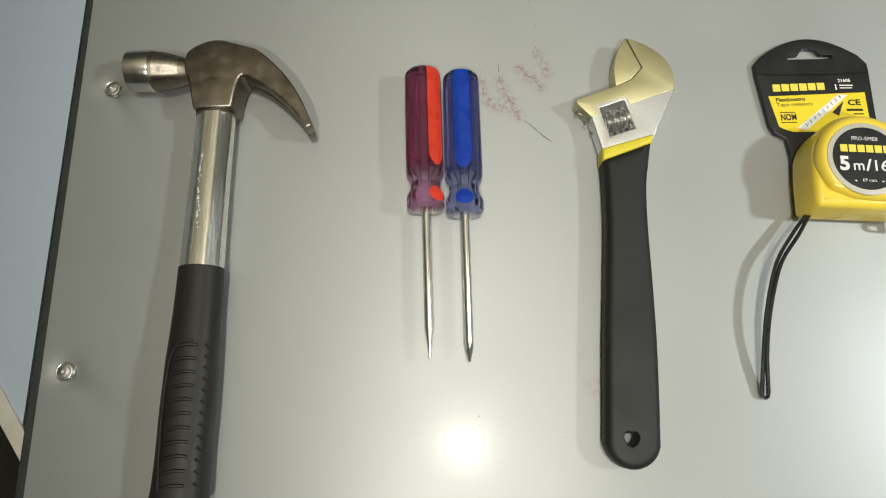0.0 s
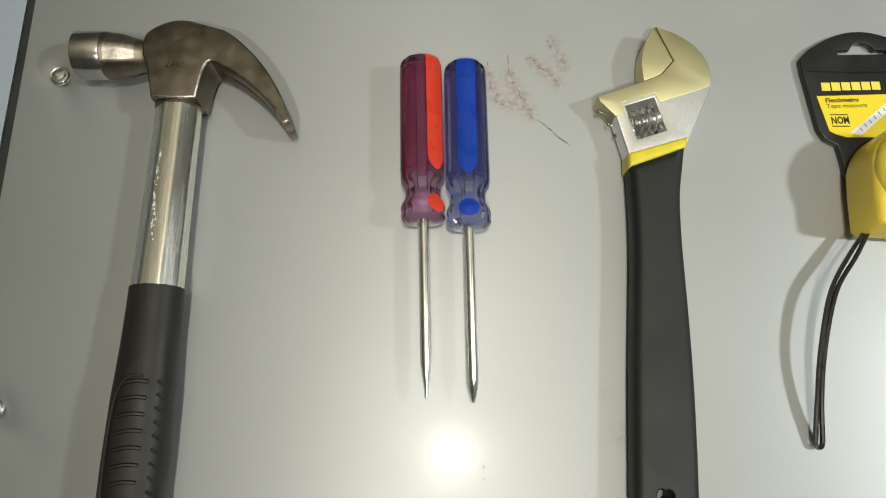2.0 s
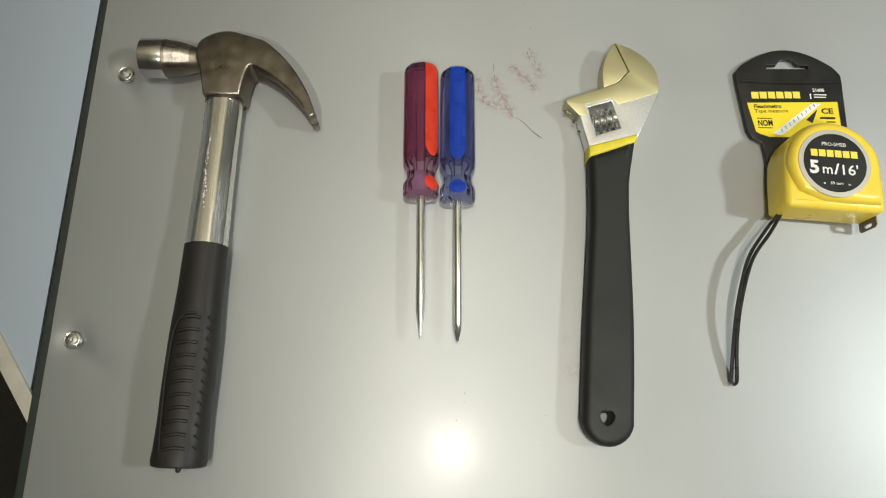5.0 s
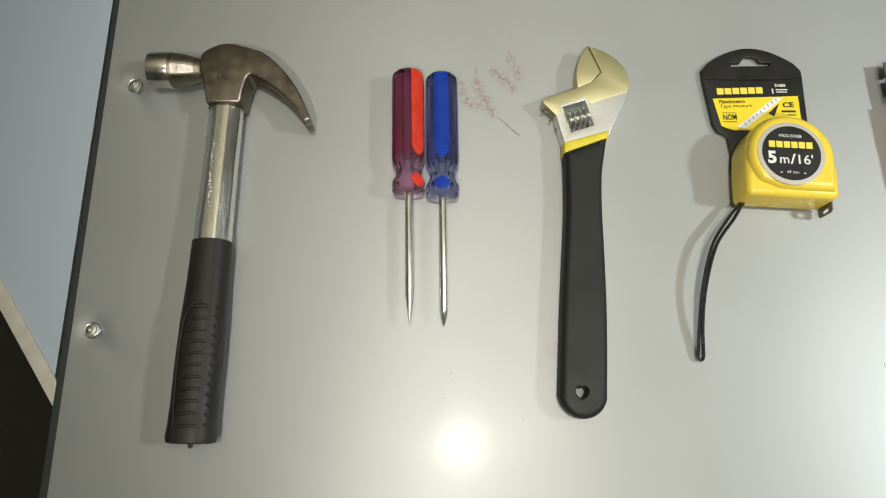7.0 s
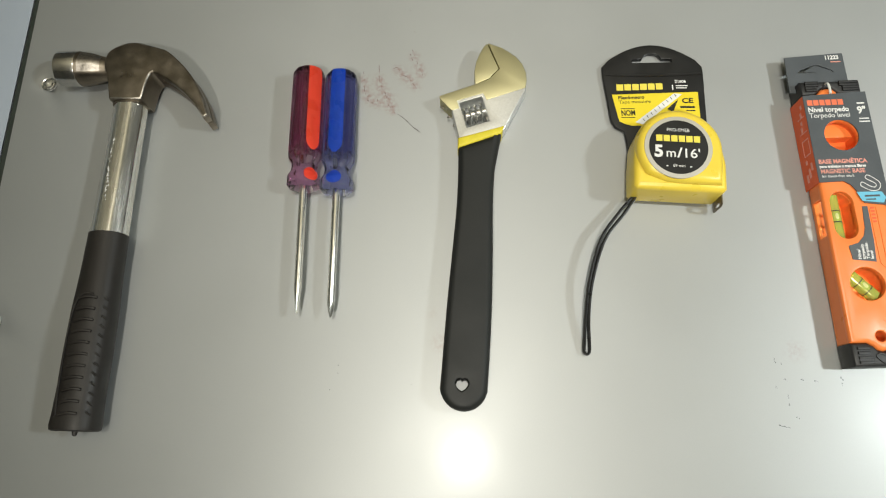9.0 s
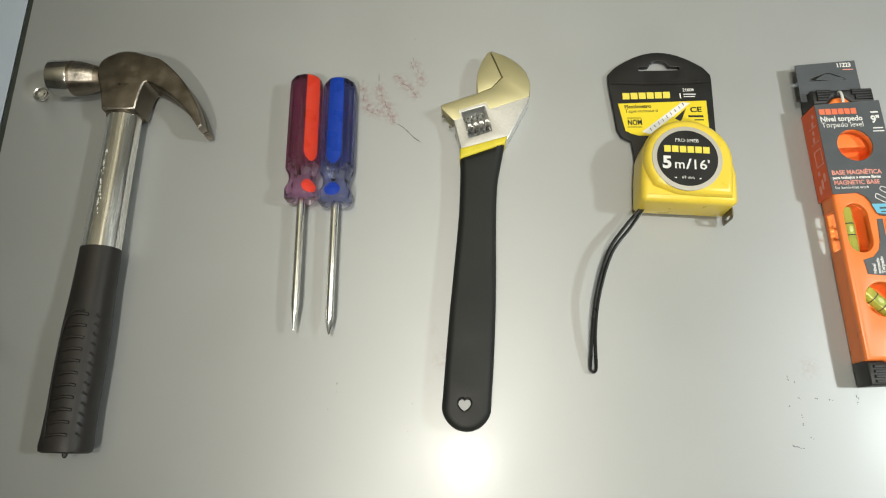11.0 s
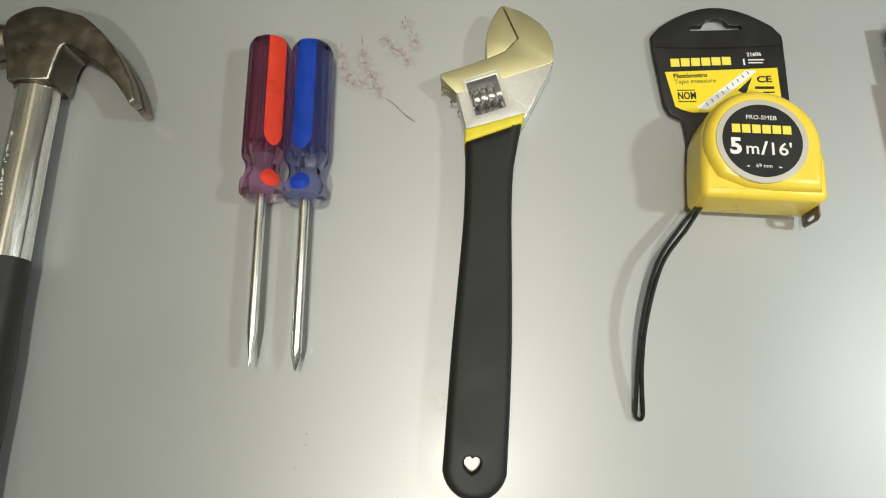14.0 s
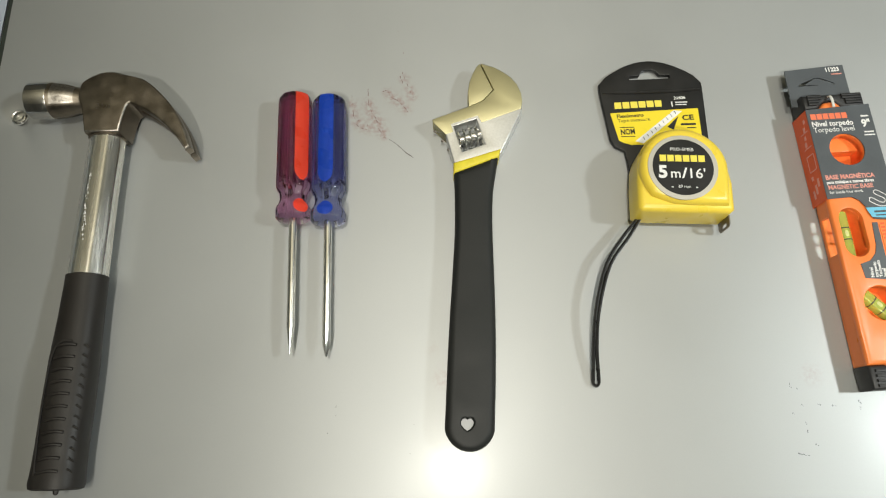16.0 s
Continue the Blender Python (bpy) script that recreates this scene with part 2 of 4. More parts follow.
def lathe(bm, profile, around=24, squash=1.0, cap=True, shape=None):
    """Rings along the local y axis: (y, radius) pairs; squash: height over width; shape(angle, y): a factor on the radius."""
    rings = []
    for y, r in profile:
        rings.append([bm.verts.new((r * math.cos(a) * (shape(a, y) if shape else 1), y, r * math.sin(a) * squash * (shape(a, y) if shape else 1)))
                      for a in [2 * math.pi * k / around for k in range(around)]])
    for a, b in zip(rings, rings[1:]):
        for i in range(around):
            bm.faces.new((a[i], a[(i + 1) % around], b[(i + 1) % around], b[i]))
    if cap:
        bm.faces.new(rings[0]), bm.faces.new(rings[-1])
    return bm


def disc(cx, cy, r, n=32, a0=0.0):
    return [(cx + r * math.cos(a0 + 2 * math.pi * k / n), cy + r * math.sin(a0 + 2 * math.pi * k / n)) for k in range(n)]


def rounded(x0, x1, y0, y1, r, n=5):
    out = []
    for cx, cy, a in ((x1 - r, y0 + r, -90), (x1 - r, y1 - r, 0), (x0 + r, y1 - r, 90), (x0 + r, y0 + r, 180)):
        out += [(cx + r * math.cos(radians(a + 90 * k / n)), cy + r * math.sin(radians(a + 90 * k / n))) for k in range(n + 1)]
    return out


def bezier(points, n=8):
    """A smooth line through the points (Catmull-Rom)."""
    p = [Vector(q) for q in points]
    p = [p[0] * 2 - p[1]] + p + [p[-1] * 2 - p[-2]]
    out = []
    for i in range(1, len(p) - 2):
        for k in range(n):
            t = k / n
            out.append(0.5 * ((2 * p[i]) + (p[i + 1] - p[i - 1]) * t + (2 * p[i - 1] - 5 * p[i] + 4 * p[i + 1] - p[i + 2]) * t * t
                              + (3 * p[i] - p[i - 1] - 3 * p[i + 1] + p[i + 2]) * t ** 3))
    return out + [p[-2]]


def mm(*pairs):
    return [(x / 1000, y / 1000) for x, y in pairs]


def sweep(bm, path, wide, high, around=8):
    """A tube of oval section along a path of vectors; wide, high: radii, numbers or functions of 0..1."""
    rings, n = [], len(path)
    for i, p in enumerate(path):
        d = (path[min(i + 1, n - 1)] - path[max(i - 1, 0)]).normalized()
        side = d.cross(Vector((0, 0, 1))).normalized()
        up = side.cross(d)
        t = i / (n - 1)
        w, h = (wide(t) if callable(wide) else wide), (high(t) if callable(high) else high)
        rings.append([bm.verts.new(p + side * w * math.cos(a) + up * h * math.sin(a)) for a in [2 * math.pi * k / around for k in range(around)]])
    for a, b in zip(rings, rings[1:]):
        for i in range(around):
            bm.faces.new((a[i], a[(i + 1) % around], b[(i + 1) % around], b[i]))
    bm.faces.new(rings[0]), bm.faces.new(rings[-1])
    return bm


def lettering(words, size, x, y, z, material, parent, turn=0, wide=1.0, bold=0.0, align="LEFT", name="lettering"):
    cu = bpy.data.curves.new(name, "FONT")
    cu.body, cu.size, cu.align_x, cu.offset = words, size, align, bold
    cu.extrude, cu.resolution_u = 0.00003, 3
    tmp = new("tmp", cu)
    me = bpy.data.meshes.new_from_object(tmp.evaluated_get(bpy.context.evaluated_depsgraph_get()))
    bpy.data.objects.remove(tmp)
    me.name = name
    me.materials.clear()
    me.materials.append(material)
    ob = new(name, me)
    ob.parent = parent
    ob.matrix_basis = pose(x, y, z, 0, 0, turn) @ Matrix.Diagonal((wide, 1, 1, 1))
    return ob


def bar(name, x0, x1, y0, y1, z, material, parent, thick=0.00012):
    bm = bmesh.new()
    return part(name, box(bm, x0, x1, y0, y1, z, z + thick), material, parent, smooth=False)


# ---------------------------------------------------------------- the room
def slab(name, x0, x1, y0, y1, z0, z1, material, label=""):
    bm = bmesh.new()
    ob = part(name, box(bm, x0, x1, y0, y1, z0, z1), material, None, smooth=False)
    return tagged(ob, label, kind="structure")


slab("floor", -4.5, 4.5, -4.5, 4.5, -0.85, -0.80, M_FLOOR, "dark worn concrete workshop floor")
slab("wall_north", -4.5, 4.5, 4.5, 4.6, -0.85, 5.0, M_WALL, "plain grey painted workshop wall")
slab("wall_south", -4.5, 4.5, -4.6, -4.5, -0.85, 5.0, M_WALL, "plain grey painted workshop wall")
slab("wall_east", 4.5, 4.6, -4.6, 4.6, -0.85, 5.0, M_WALL, "plain grey painted workshop wall")
slab("wall_west", -4.6, -4.5, -4.6, 4.6, -0.85, 5.0, M_WALL_PALE, "plain pale blue-grey painted wall")
slab("ceiling", -4.6, 4.6, -4.6, 4.6, 5.0, 5.1, M_CEIL, "plain white painted ceiling")


def shade_lamp(name, place, drop, label):
    ob = thing(name, place, 0, label, "lamp")
    bm = bmesh.new()
    lathe(bm, [(0, 0.03), (0.02, 0.05), (0.03, 0.06)], 20)
    bmesh.ops.rotate(bm, verts=bm.verts, matrix=Matrix.Rotation(radians(90), 3, "X"))
    part("socket", bm, M_LAMP_BODY, ob)
    if drop:
        bm = bmesh.new()
        lathe(bm, [(0.03, 0.006), (drop, 0.006)], 8)
        bmesh.ops.rotate(bm, verts=bm.verts, matrix=Matrix.Rotation(radians(90), 3, "X"))
        part("stem", bm, M_LAMP_BODY, ob)
    return ob


shade_lamp("ceiling_lamp", HIGH_LAMP, 0.4, "unseen round white lamp added for the glare on the table")
# unseen bowl and stem, added to hold the upward fill
fill_bowl = shade_lamp("fill_bowl", CEILING_FILL, 0, "unseen white bowl added to carry the ceiling fill light")
bm = bmesh.new()
lathe(bm, [(0.0, 0.004), (2.4, 0.004)], 8)
bmesh.ops.rotate(bm, verts=bm.verts, matrix=Matrix.Rotation(radians(90), 3, "X"))
bmesh.ops.translate(bm, verts=bm.verts, vec=(0.05, 0, 0))
part("stem", bm, M_LAMP_BODY, fill_bowl)
shade_lamp("pendant_lamp", PENDANT, 3.15, "small white bulb lamp on a long stem")
wall_lamp = thing("wall_lamp", WALL_LAMP, 0, "bare bulb lamp on a wall bracket", "lamp")
bm = bmesh.new()
box(bm, 0.0, 3.01, -0.015, 0.015, -0.02, 0.02, 0.004)
part("bracket", bm, M_LAMP_BODY, wall_lamp)

# ---------------------------------------------------------------- the sheet-metal table
TABLE_TURN = 1.9
table = thing("metal_table", (-0.2485, 0.15, 0), TABLE_TURN, "pale grey painted sheet-steel table top, lightly scuffed", "table")
SCREWS = ((0.0148, -0.0705), (0.0225, 0.1315))


def dent(x, y):
    """Height of the sheet: pulled in round the screws, with a soft crease running from each."""
    z = 0.0
    for i, (sx, sy) in enumerate(SCREWS):
        dx, dy = x - sx, y - sy
        r = math.hypot(dx, dy)
        z -= 0.0028 * math.exp(-(r / 0.0095) ** 2)
        ang = radians(-62 if i else -38)
        along, across = dx * math.cos(ang) + dy * math.sin(ang), -dx * math.sin(ang) + dy * math.cos(ang)
        if along > 0:
            z -= 0.0028 * math.exp(-(across / (0.004 + 0.16 * along)) ** 2) * math.exp(-along / 0.018)
    return z


def lines(parts):
    out = []
    for a, b, n in parts:
        out += [a + (b - a) * k / n for k in range(n)]
    return out + [parts[-1][1]]


bm = bmesh.new()
xs = lines([(0.0, 0.07, 44), (0.07, 1.3, 14)])
ys = lines([(-0.62, -0.12, 6), (-0.12, -0.02, 52), (-0.02, 0.08, 20), (0.08, 0.18, 52), (0.18, 0.62, 6)])
grid = [[bm.verts.new((x, y, dent(x, y))) for x in xs] for y in ys]
for a, b in zip(grid, grid[1:]):
    for i in range(len(xs) - 1):
        bm.faces.new((a[i], a[i + 1], b[i + 1], b[i]))
rim = [e for e in bm.edges if e.is_boundary]
down = bmesh.ops.extrude_edge_only(bm, edges=rim)["geom"]
for v in down:
    if isinstance(v, bmesh.types.BMVert):
        v.co.z = -0.03
part("top_sheet", bm, M_TABLE, table)
# dark strip that draws the shade along the table's flange
bm = bmesh.new()
prism(bm, [(-0.0085, -0.62), (-0.0006, -0.62), (-0.0006, 0.62), (-0.0035, 0.62)], -0.03, -0.0012, 0.0008)
part("shaded_flange", bm, M_FLANGE_SHADE, table, "dark green-black strip standing in for the table's shaded flange")
for lx, ly in ((0.08, -0.55), (1.2, -0.55), (0.08, 0.55), (1.2, 0.55)):
    bm = bmesh.new()
    box(bm, lx - 0.02, lx + 0.02, ly - 0.02, ly + 0.02, -0.80, -0.0301, 0.002)
    part("leg", bm, M_SIDE, table)
for sx, sy in SCREWS:
    bm = bmesh.new()
    rings = [(0.0052, -0.0008), (0.0052, 0.0002), (0.0046, 0.0009), (0.0040, 0.0006), (0.0035, 0.0007), (0.0030, 0.0016), (0.0014, 0.0019), (0.0010, 0.0008), (0.0001, 0.0006)]
    lathe(bm, [(-z * 1.2, r * 1.22) for r, z in rings], 24)
    bmesh.ops.rotate(bm, verts=bm.verts, matrix=Matrix.Rotation(radians(-90), 3, "X"))
    bmesh.ops.translate(bm, verts=bm.verts, vec=(sx, sy, -0.0014))
    part("screw", bm, M_SCREW, table, "shiny zinc cross-head screw sunk in a dent")

# the panel that stands against the table's edge
side = thing("side_panel", (-0.2535, 0.15, 0), TABLE_TURN, "pale blue-grey enamelled panel beside the table edge", "panel")
bm = bmesh.new()
prism(bm, [(-0.0045, -0.105), (-0.0015, 0.60), (-0.515, 0.60)], -0.035, -0.004, 0.0)
part("sheet", bm, M_SIDE, side)
bm = bmesh.new()
prism(bm, [(0.0046, -0.1345), (0.0050, -0.1170), (-0.505, 0.60), (-0.519, 0.60)], -0.035, -0.0015, 0.0008)
part("edge_strip", bm, M_CREAM, side, "cream painted edge strip with chipped spots")
for lx, ly in ((-0.03, 0.0), (-0.03, 0.5), (-0.36, 0.5)):
    bm = bmesh.new()
    box(bm, lx - 0.015, lx + 0.015, ly - 0.015, ly + 0.015, -0.80, -0.0351, 0.002)
    part("leg", bm, M_SIDE, side)


# ---------------------------------------------------------------- marks on the sheet
def scrawl(name, strokes, width, material, label, gaps=0.24, shake=0.00028):
    """Broken, thin dry-marker strokes lying on the sheet."""
    rng = random.Random(3)
    bm = bmesh.new()
    for stroke in strokes:
        pts = bezier([(x / 1000, y / 1000, 0) for x, y in stroke], 4)
        for a, b in zip(pts, pts[1:]):
            if rng.random() < gaps:
                continue
            d = (b - a)
            s = Vector((-d.y, d.x, 0)).normalized() * width * rng.uniform(0.3, 1.2)
            j = Vector((rng.gauss(0, shake), rng.gauss(0, shake), 0))
            z = Vector((0, 0, 0.00016))
            quad = [bm.verts.new(p + j + z) for p in (a - s * 0.6, b - s, b + s * 0.5, a + s)]
            bm.faces.new(quad)
    ob = part(name, bm, material, None, smooth=False)
    return tagged(ob, label, "mark", kind="stuff")


scrawl("marker_scrawl", [
    [(36.5, 303), (37, 292), (39, 281), (42, 273), (48, 270), (54, 270.5)],
    [(48.5, 306), (49.5, 293), (52, 285), (56, 279), (59, 274), (62, 267)],
    [(60, 302), (64, 304), (68, 298), (74, 294), (79, 288), (82, 284)],
    [(76, 321), (79, 313), (83, 303), (85, 297)],
    [(75, 317), (77.5, 308)],
    [(54, 283), (57, 275), (61, 266), (64, 262)],
    [(41, 276), (46, 279), (50, 272)],
    [(70.5, 361), (72, 359)], [(76.5, 341), (77, 337)],
], 0.00030, M_SCRIBBLE, "faded reddish marker scrawl on the grey sheet", 0.52)
scrawl("marker_line", [[(67, 261), (71, 258.5), (75, 255), (80, 250), (86.5, 245.3)]], 0.00034, M_LINE, "thin dark dry-marker line", 0.0, 0.00003)
scrawl("scuff_marks", [
    [(350.2, 75.5), (350.8, 71.5)], [(349.8, 72), (351.5, 71.2)], [(354.2, 70.7), (355.4, 70.5)],
    [(357, 48.5), (358, 47)], [(356, 60), (357, 59)], [(366, 60), (370, 59)], [(376, 59.5), (379, 58.5)],
    [(395, 63), (397, 60)], [(395.5, 58.5), (396, 57)], [(346, 28), (352, 26.8), (358.5, 26.2)],
    [(361.5, 33.5), (363.5, 32.8)], [(433, 25.2), (438, 24.6)], [(358, 43), (357.5, 41)], [(349, 54), (350, 53)],
    [(35.6, 57.4), (36.2, 56.6)], [(36, 51.2), (36.4, 50.8)], [(31, 39.3), (31.6, 38.8)], [(89.8, 45.3), (90.4, 44.8)], [(88, 26.2), (88.5, 25.8)],
], 0.0005, M_SPECK, "small grey scuffs and specks on the sheet")


# ---------------------------------------------------------------- claw hammer
hammer = thing("claw_hammer", (-0.1468, 0.280, 0.0146), 1.05,
               "steel claw hammer with chrome tube handle and ribbed black rubber grip", "hammer")
bm = bmesh.new()
# poll and neck, turned about x
lathe(bm, [(-0.0640, 0.0001), (-0.0638, 0.0118), (-0.0623, 0.0138), (-0.0460, 0.0141), (-0.0440, 0.0138), (-0.0390, 0.0134), (-0.0345, 0.0126), (-0.0305, 0.0114), (-0.0270, 0.0101), (-0.0240, 0.0092),
           (-0.0215, 0.0089), (-0.0180, 0.0094), (-0.0120, 0.0120)], 28, shape=lambda a, y: 1 - (0.06 * (0.5 - 0.5 * math.cos(8 * a)) if -0.045 < y < -0.028 else 0))
bmesh.ops.rotate(bm, verts=bm.verts, matrix=Matrix.Rotation(radians(-90), 3, "Z"))
for v in bm.verts:
    v.co.y = -v.co.y + 0.0085
# cheek and claw in one outline; the claw is split at mid-height into two tines
mid = bezier([(0.012, 0.0120, 0), (0.026, 0.0072, 0), (0.0435, -0.0065, 0), (0.0575, -0.0235, 0), (0.0665, -0.0395, 0)], 7)
inner, outer = [], []
for i, p in enumerate(mid):
    t = i / (len(mid) - 1)
    d = (mid[min(i + 1, len(mid) - 1)] - mid[max(i - 1, 0)]).normalized()
    o = Vector((-d.y, d.x, 0))
    half = 0.0112 * (1 - t) ** 1.1 + 0.0022
    if t > 0.20:
        inner.append(tuple((p - o * half * 0.97)[:2]))
    if t > 0.16:
        outer.append(tuple((p + o * half)[:2]))
foot_of_cheek = mm((-12.5, -25), (13.5, -25), (15.2, -10), (16.6, -4.2), (17.6, -2.2))
crest = bezier([(x / 1000, y / 1000, 0) for x, y in ((12, 23.6), (4, 25.8), (-4, 25.8), (-11, 23.5), (-17.0, 19.8), (-20.2, 16.2), (-21.2, 11), (-20.6, 3), (-17.5, -4))], 4)
crest = [tuple(p)[:2] for p in crest]
whole = foot_of_cheek + inner + outer[::-1] + crest
prism(bm, whole, 0.0009, 0.0122, 0.0014, steps=3)
prism(bm, whole, -0.0122, -0.0009, 0.0014, steps=3)
prism(bm, offset(foot_of_cheek + inner[:3] + mm((25, 8)) + crest, -0.00005), -0.0100, 0.0100)
bmesh.ops.recalc_face_normals(bm, faces=bm.faces)
worn = []
for f in bm.faces:
    c, up_ness = f.calc_center_median(), f.normal.z
    if c.z > 0.009 and 0.25 < up_ness < 0.97 and f.normal.y < 0.3 and (-0.013 < c.x < 0.0180 or c.x > 0.060):
        worn.append(f)
    elif -0.0448 < c.x < -0.0280 and up_ness > 0.78 + (c.x + 0.044) * 6:
        worn.append(f)
for f in worn:
    f.material_index = 1
head = part("head", bm, M_STEEL, hammer, "dull forged steel head with curved claw", sharp=40)
head.data.materials.append(M_WORN)
lettering("24oz", 0.0062, -0.0066, -0.0056, 0.01217, M_BLAST, head, turn=1, wide=0.95, bold=-0.00015, name="stamped_weight")
bm = bmesh.new()
lathe(bm, [(-0.0643, 0.0116), (-0.0630, 0.0141), (-0.0470, 0.01435), (-0.0462, 0.0140)], 32, cap=False)
bmesh.ops.rotate(bm, verts=bm.verts, matrix=Matrix.Rotation(radians(-90), 3, "Z"))
for v in bm.verts:
    v.co.y = -v.co.y + 0.0085
part("striking_face", bm, M_BRIGHT, hammer, "bright ground steel striking face")
bm = bmesh.new()
lathe(bm, [(0.0276, 0.0001), (0.0274, 0.0070), (0.0268, 0.0084), (0.0245, 0.0090)], 20, 0.8)
part("eye_plug", bm, M_BRIGHT, hammer)
bm = bmesh.new()
lathe(bm, [(-0.0240, 0.0132), (-0.0256, 0.0139), (-0.0264, 0.0139), (-0.0268, 0.0126)], 24, 0.86)
part("collar", bm, M_STEEL, hammer)
bm = bmesh.new()
lathe(bm, [(-0.024, 0.0126), (-0.070, 0.0127), (-0.110, 0.0132), (-0.140, 0.0137)], 64, 0.86,
      shape=lambda a, y: 0.35 + 0.65 * 0.965 / math.cos((a + math.pi / 8) % (math.pi / 4) - math.pi / 8))
part("shaft", bm, M_SHAFT, hammer, "shiny chrome-plated tube with worn print", sharp=70)
bm = bmesh.new()
lathe(bm, [(-0.1335, 0.0136), (-0.1340, 0.0146), (-0.1400, 0.0146), (-0.165, 0.0153), (-0.195, 0.0167), (-0.225, 0.0171), (-0.250, 0.0168),
           (-0.266, 0.0172), (-0.2735, 0.0178), (-0.2765, 0.0172), (-0.2775, 0.0150)], 36, 0.86,
      shape=lambda a, y: 1.0 - 0.035 * (math.cos(2 * a) ** 2) * (1 if y < -0.15 else 0))
grip = part("grip", bm, M_GRIP, hammer, "black rubber grip with moulded ribs")
for k in range(11):
    y = -0.186 - 0.0081 * k
    bm = bmesh.new()
    pts = [Vector((x, y + 0.0016 * math.sin((x + 0.006) / 0.012 * 2.2), 0.0158 * math.sqrt(max(0.05, 1 - (x / 0.0176) ** 2)) * 0.94 - 0.0003)) for x in [-0.0068 + 0.0017 * j for j in range(9)]]
    sweep(bm, pts, 0.0010, 0.0012, 6)
    part("rib", bm, M_GRIP, grip)
for k in range(13):
    y = -0.184 - 0.0067 * k
    bm = bmesh.new()
    sweep(bm, [Vector((0.0112, y, 0.0112)), Vector((0.0125, y - 0.0010, 0.0101)), Vector((0.0136, y - 0.0022, 0.0086))], 0.0008, 0.0007, 6)
    part("side_rib", bm, M_GRIP, grip)
bm = bmesh.new()
pts = bezier([(0.004, -0.182, 0.0144), (-0.003, -0.183, 0.0150), (-0.0085, -0.192, 0.0136), (-0.0105, -0.215, 0.0128), (-0.0100, -0.245, 0.0127), (-0.0085, -0.268, 0.0129)], 6)
sweep(bm, pts, 0.0006, 0.0005, 6)
part("panel_seam", bm, M_GRIP, grip)
bm = bmesh.new()
lathe(bm, [(-0.2770, 0.0022), (-0.2800, 0.0016), (-0.2808, 0.0005)], 8)
part("moulding_nib", bm, M_GRIP, grip)
rng = random.Random(8)
bm = bmesh.new()
for k in range(46):
    t = rng.random()
    y, x = -0.058 - 0.052 * t, -0.0035 + rng.gauss(0, 0.0007) + (0.0030 * (t - 0.35) if t > 0.5 else 0)
    w, h = rng.uniform(0.0002, 0.0008), rng.uniform(0.0003, 0.0014)
    z = 0.0129 * 0.86 * math.sqrt(1 - (x / 0.0129) ** 2) + 0.00012
    bm.faces.new([bm.verts.new((x + w * math.cos(a) * rng.uniform(0.6, 1.2), y + h * math.sin(a), z + 0.86 * x / 0.0129 * -w * math.cos(a))) for a in (0.2, 1.3, 2.4, 3.5, 4.6, 5.5)])
part("worn_print", bm, M_PRINT_WHITE, hammer, "flaking white print on the tube", smooth=False)


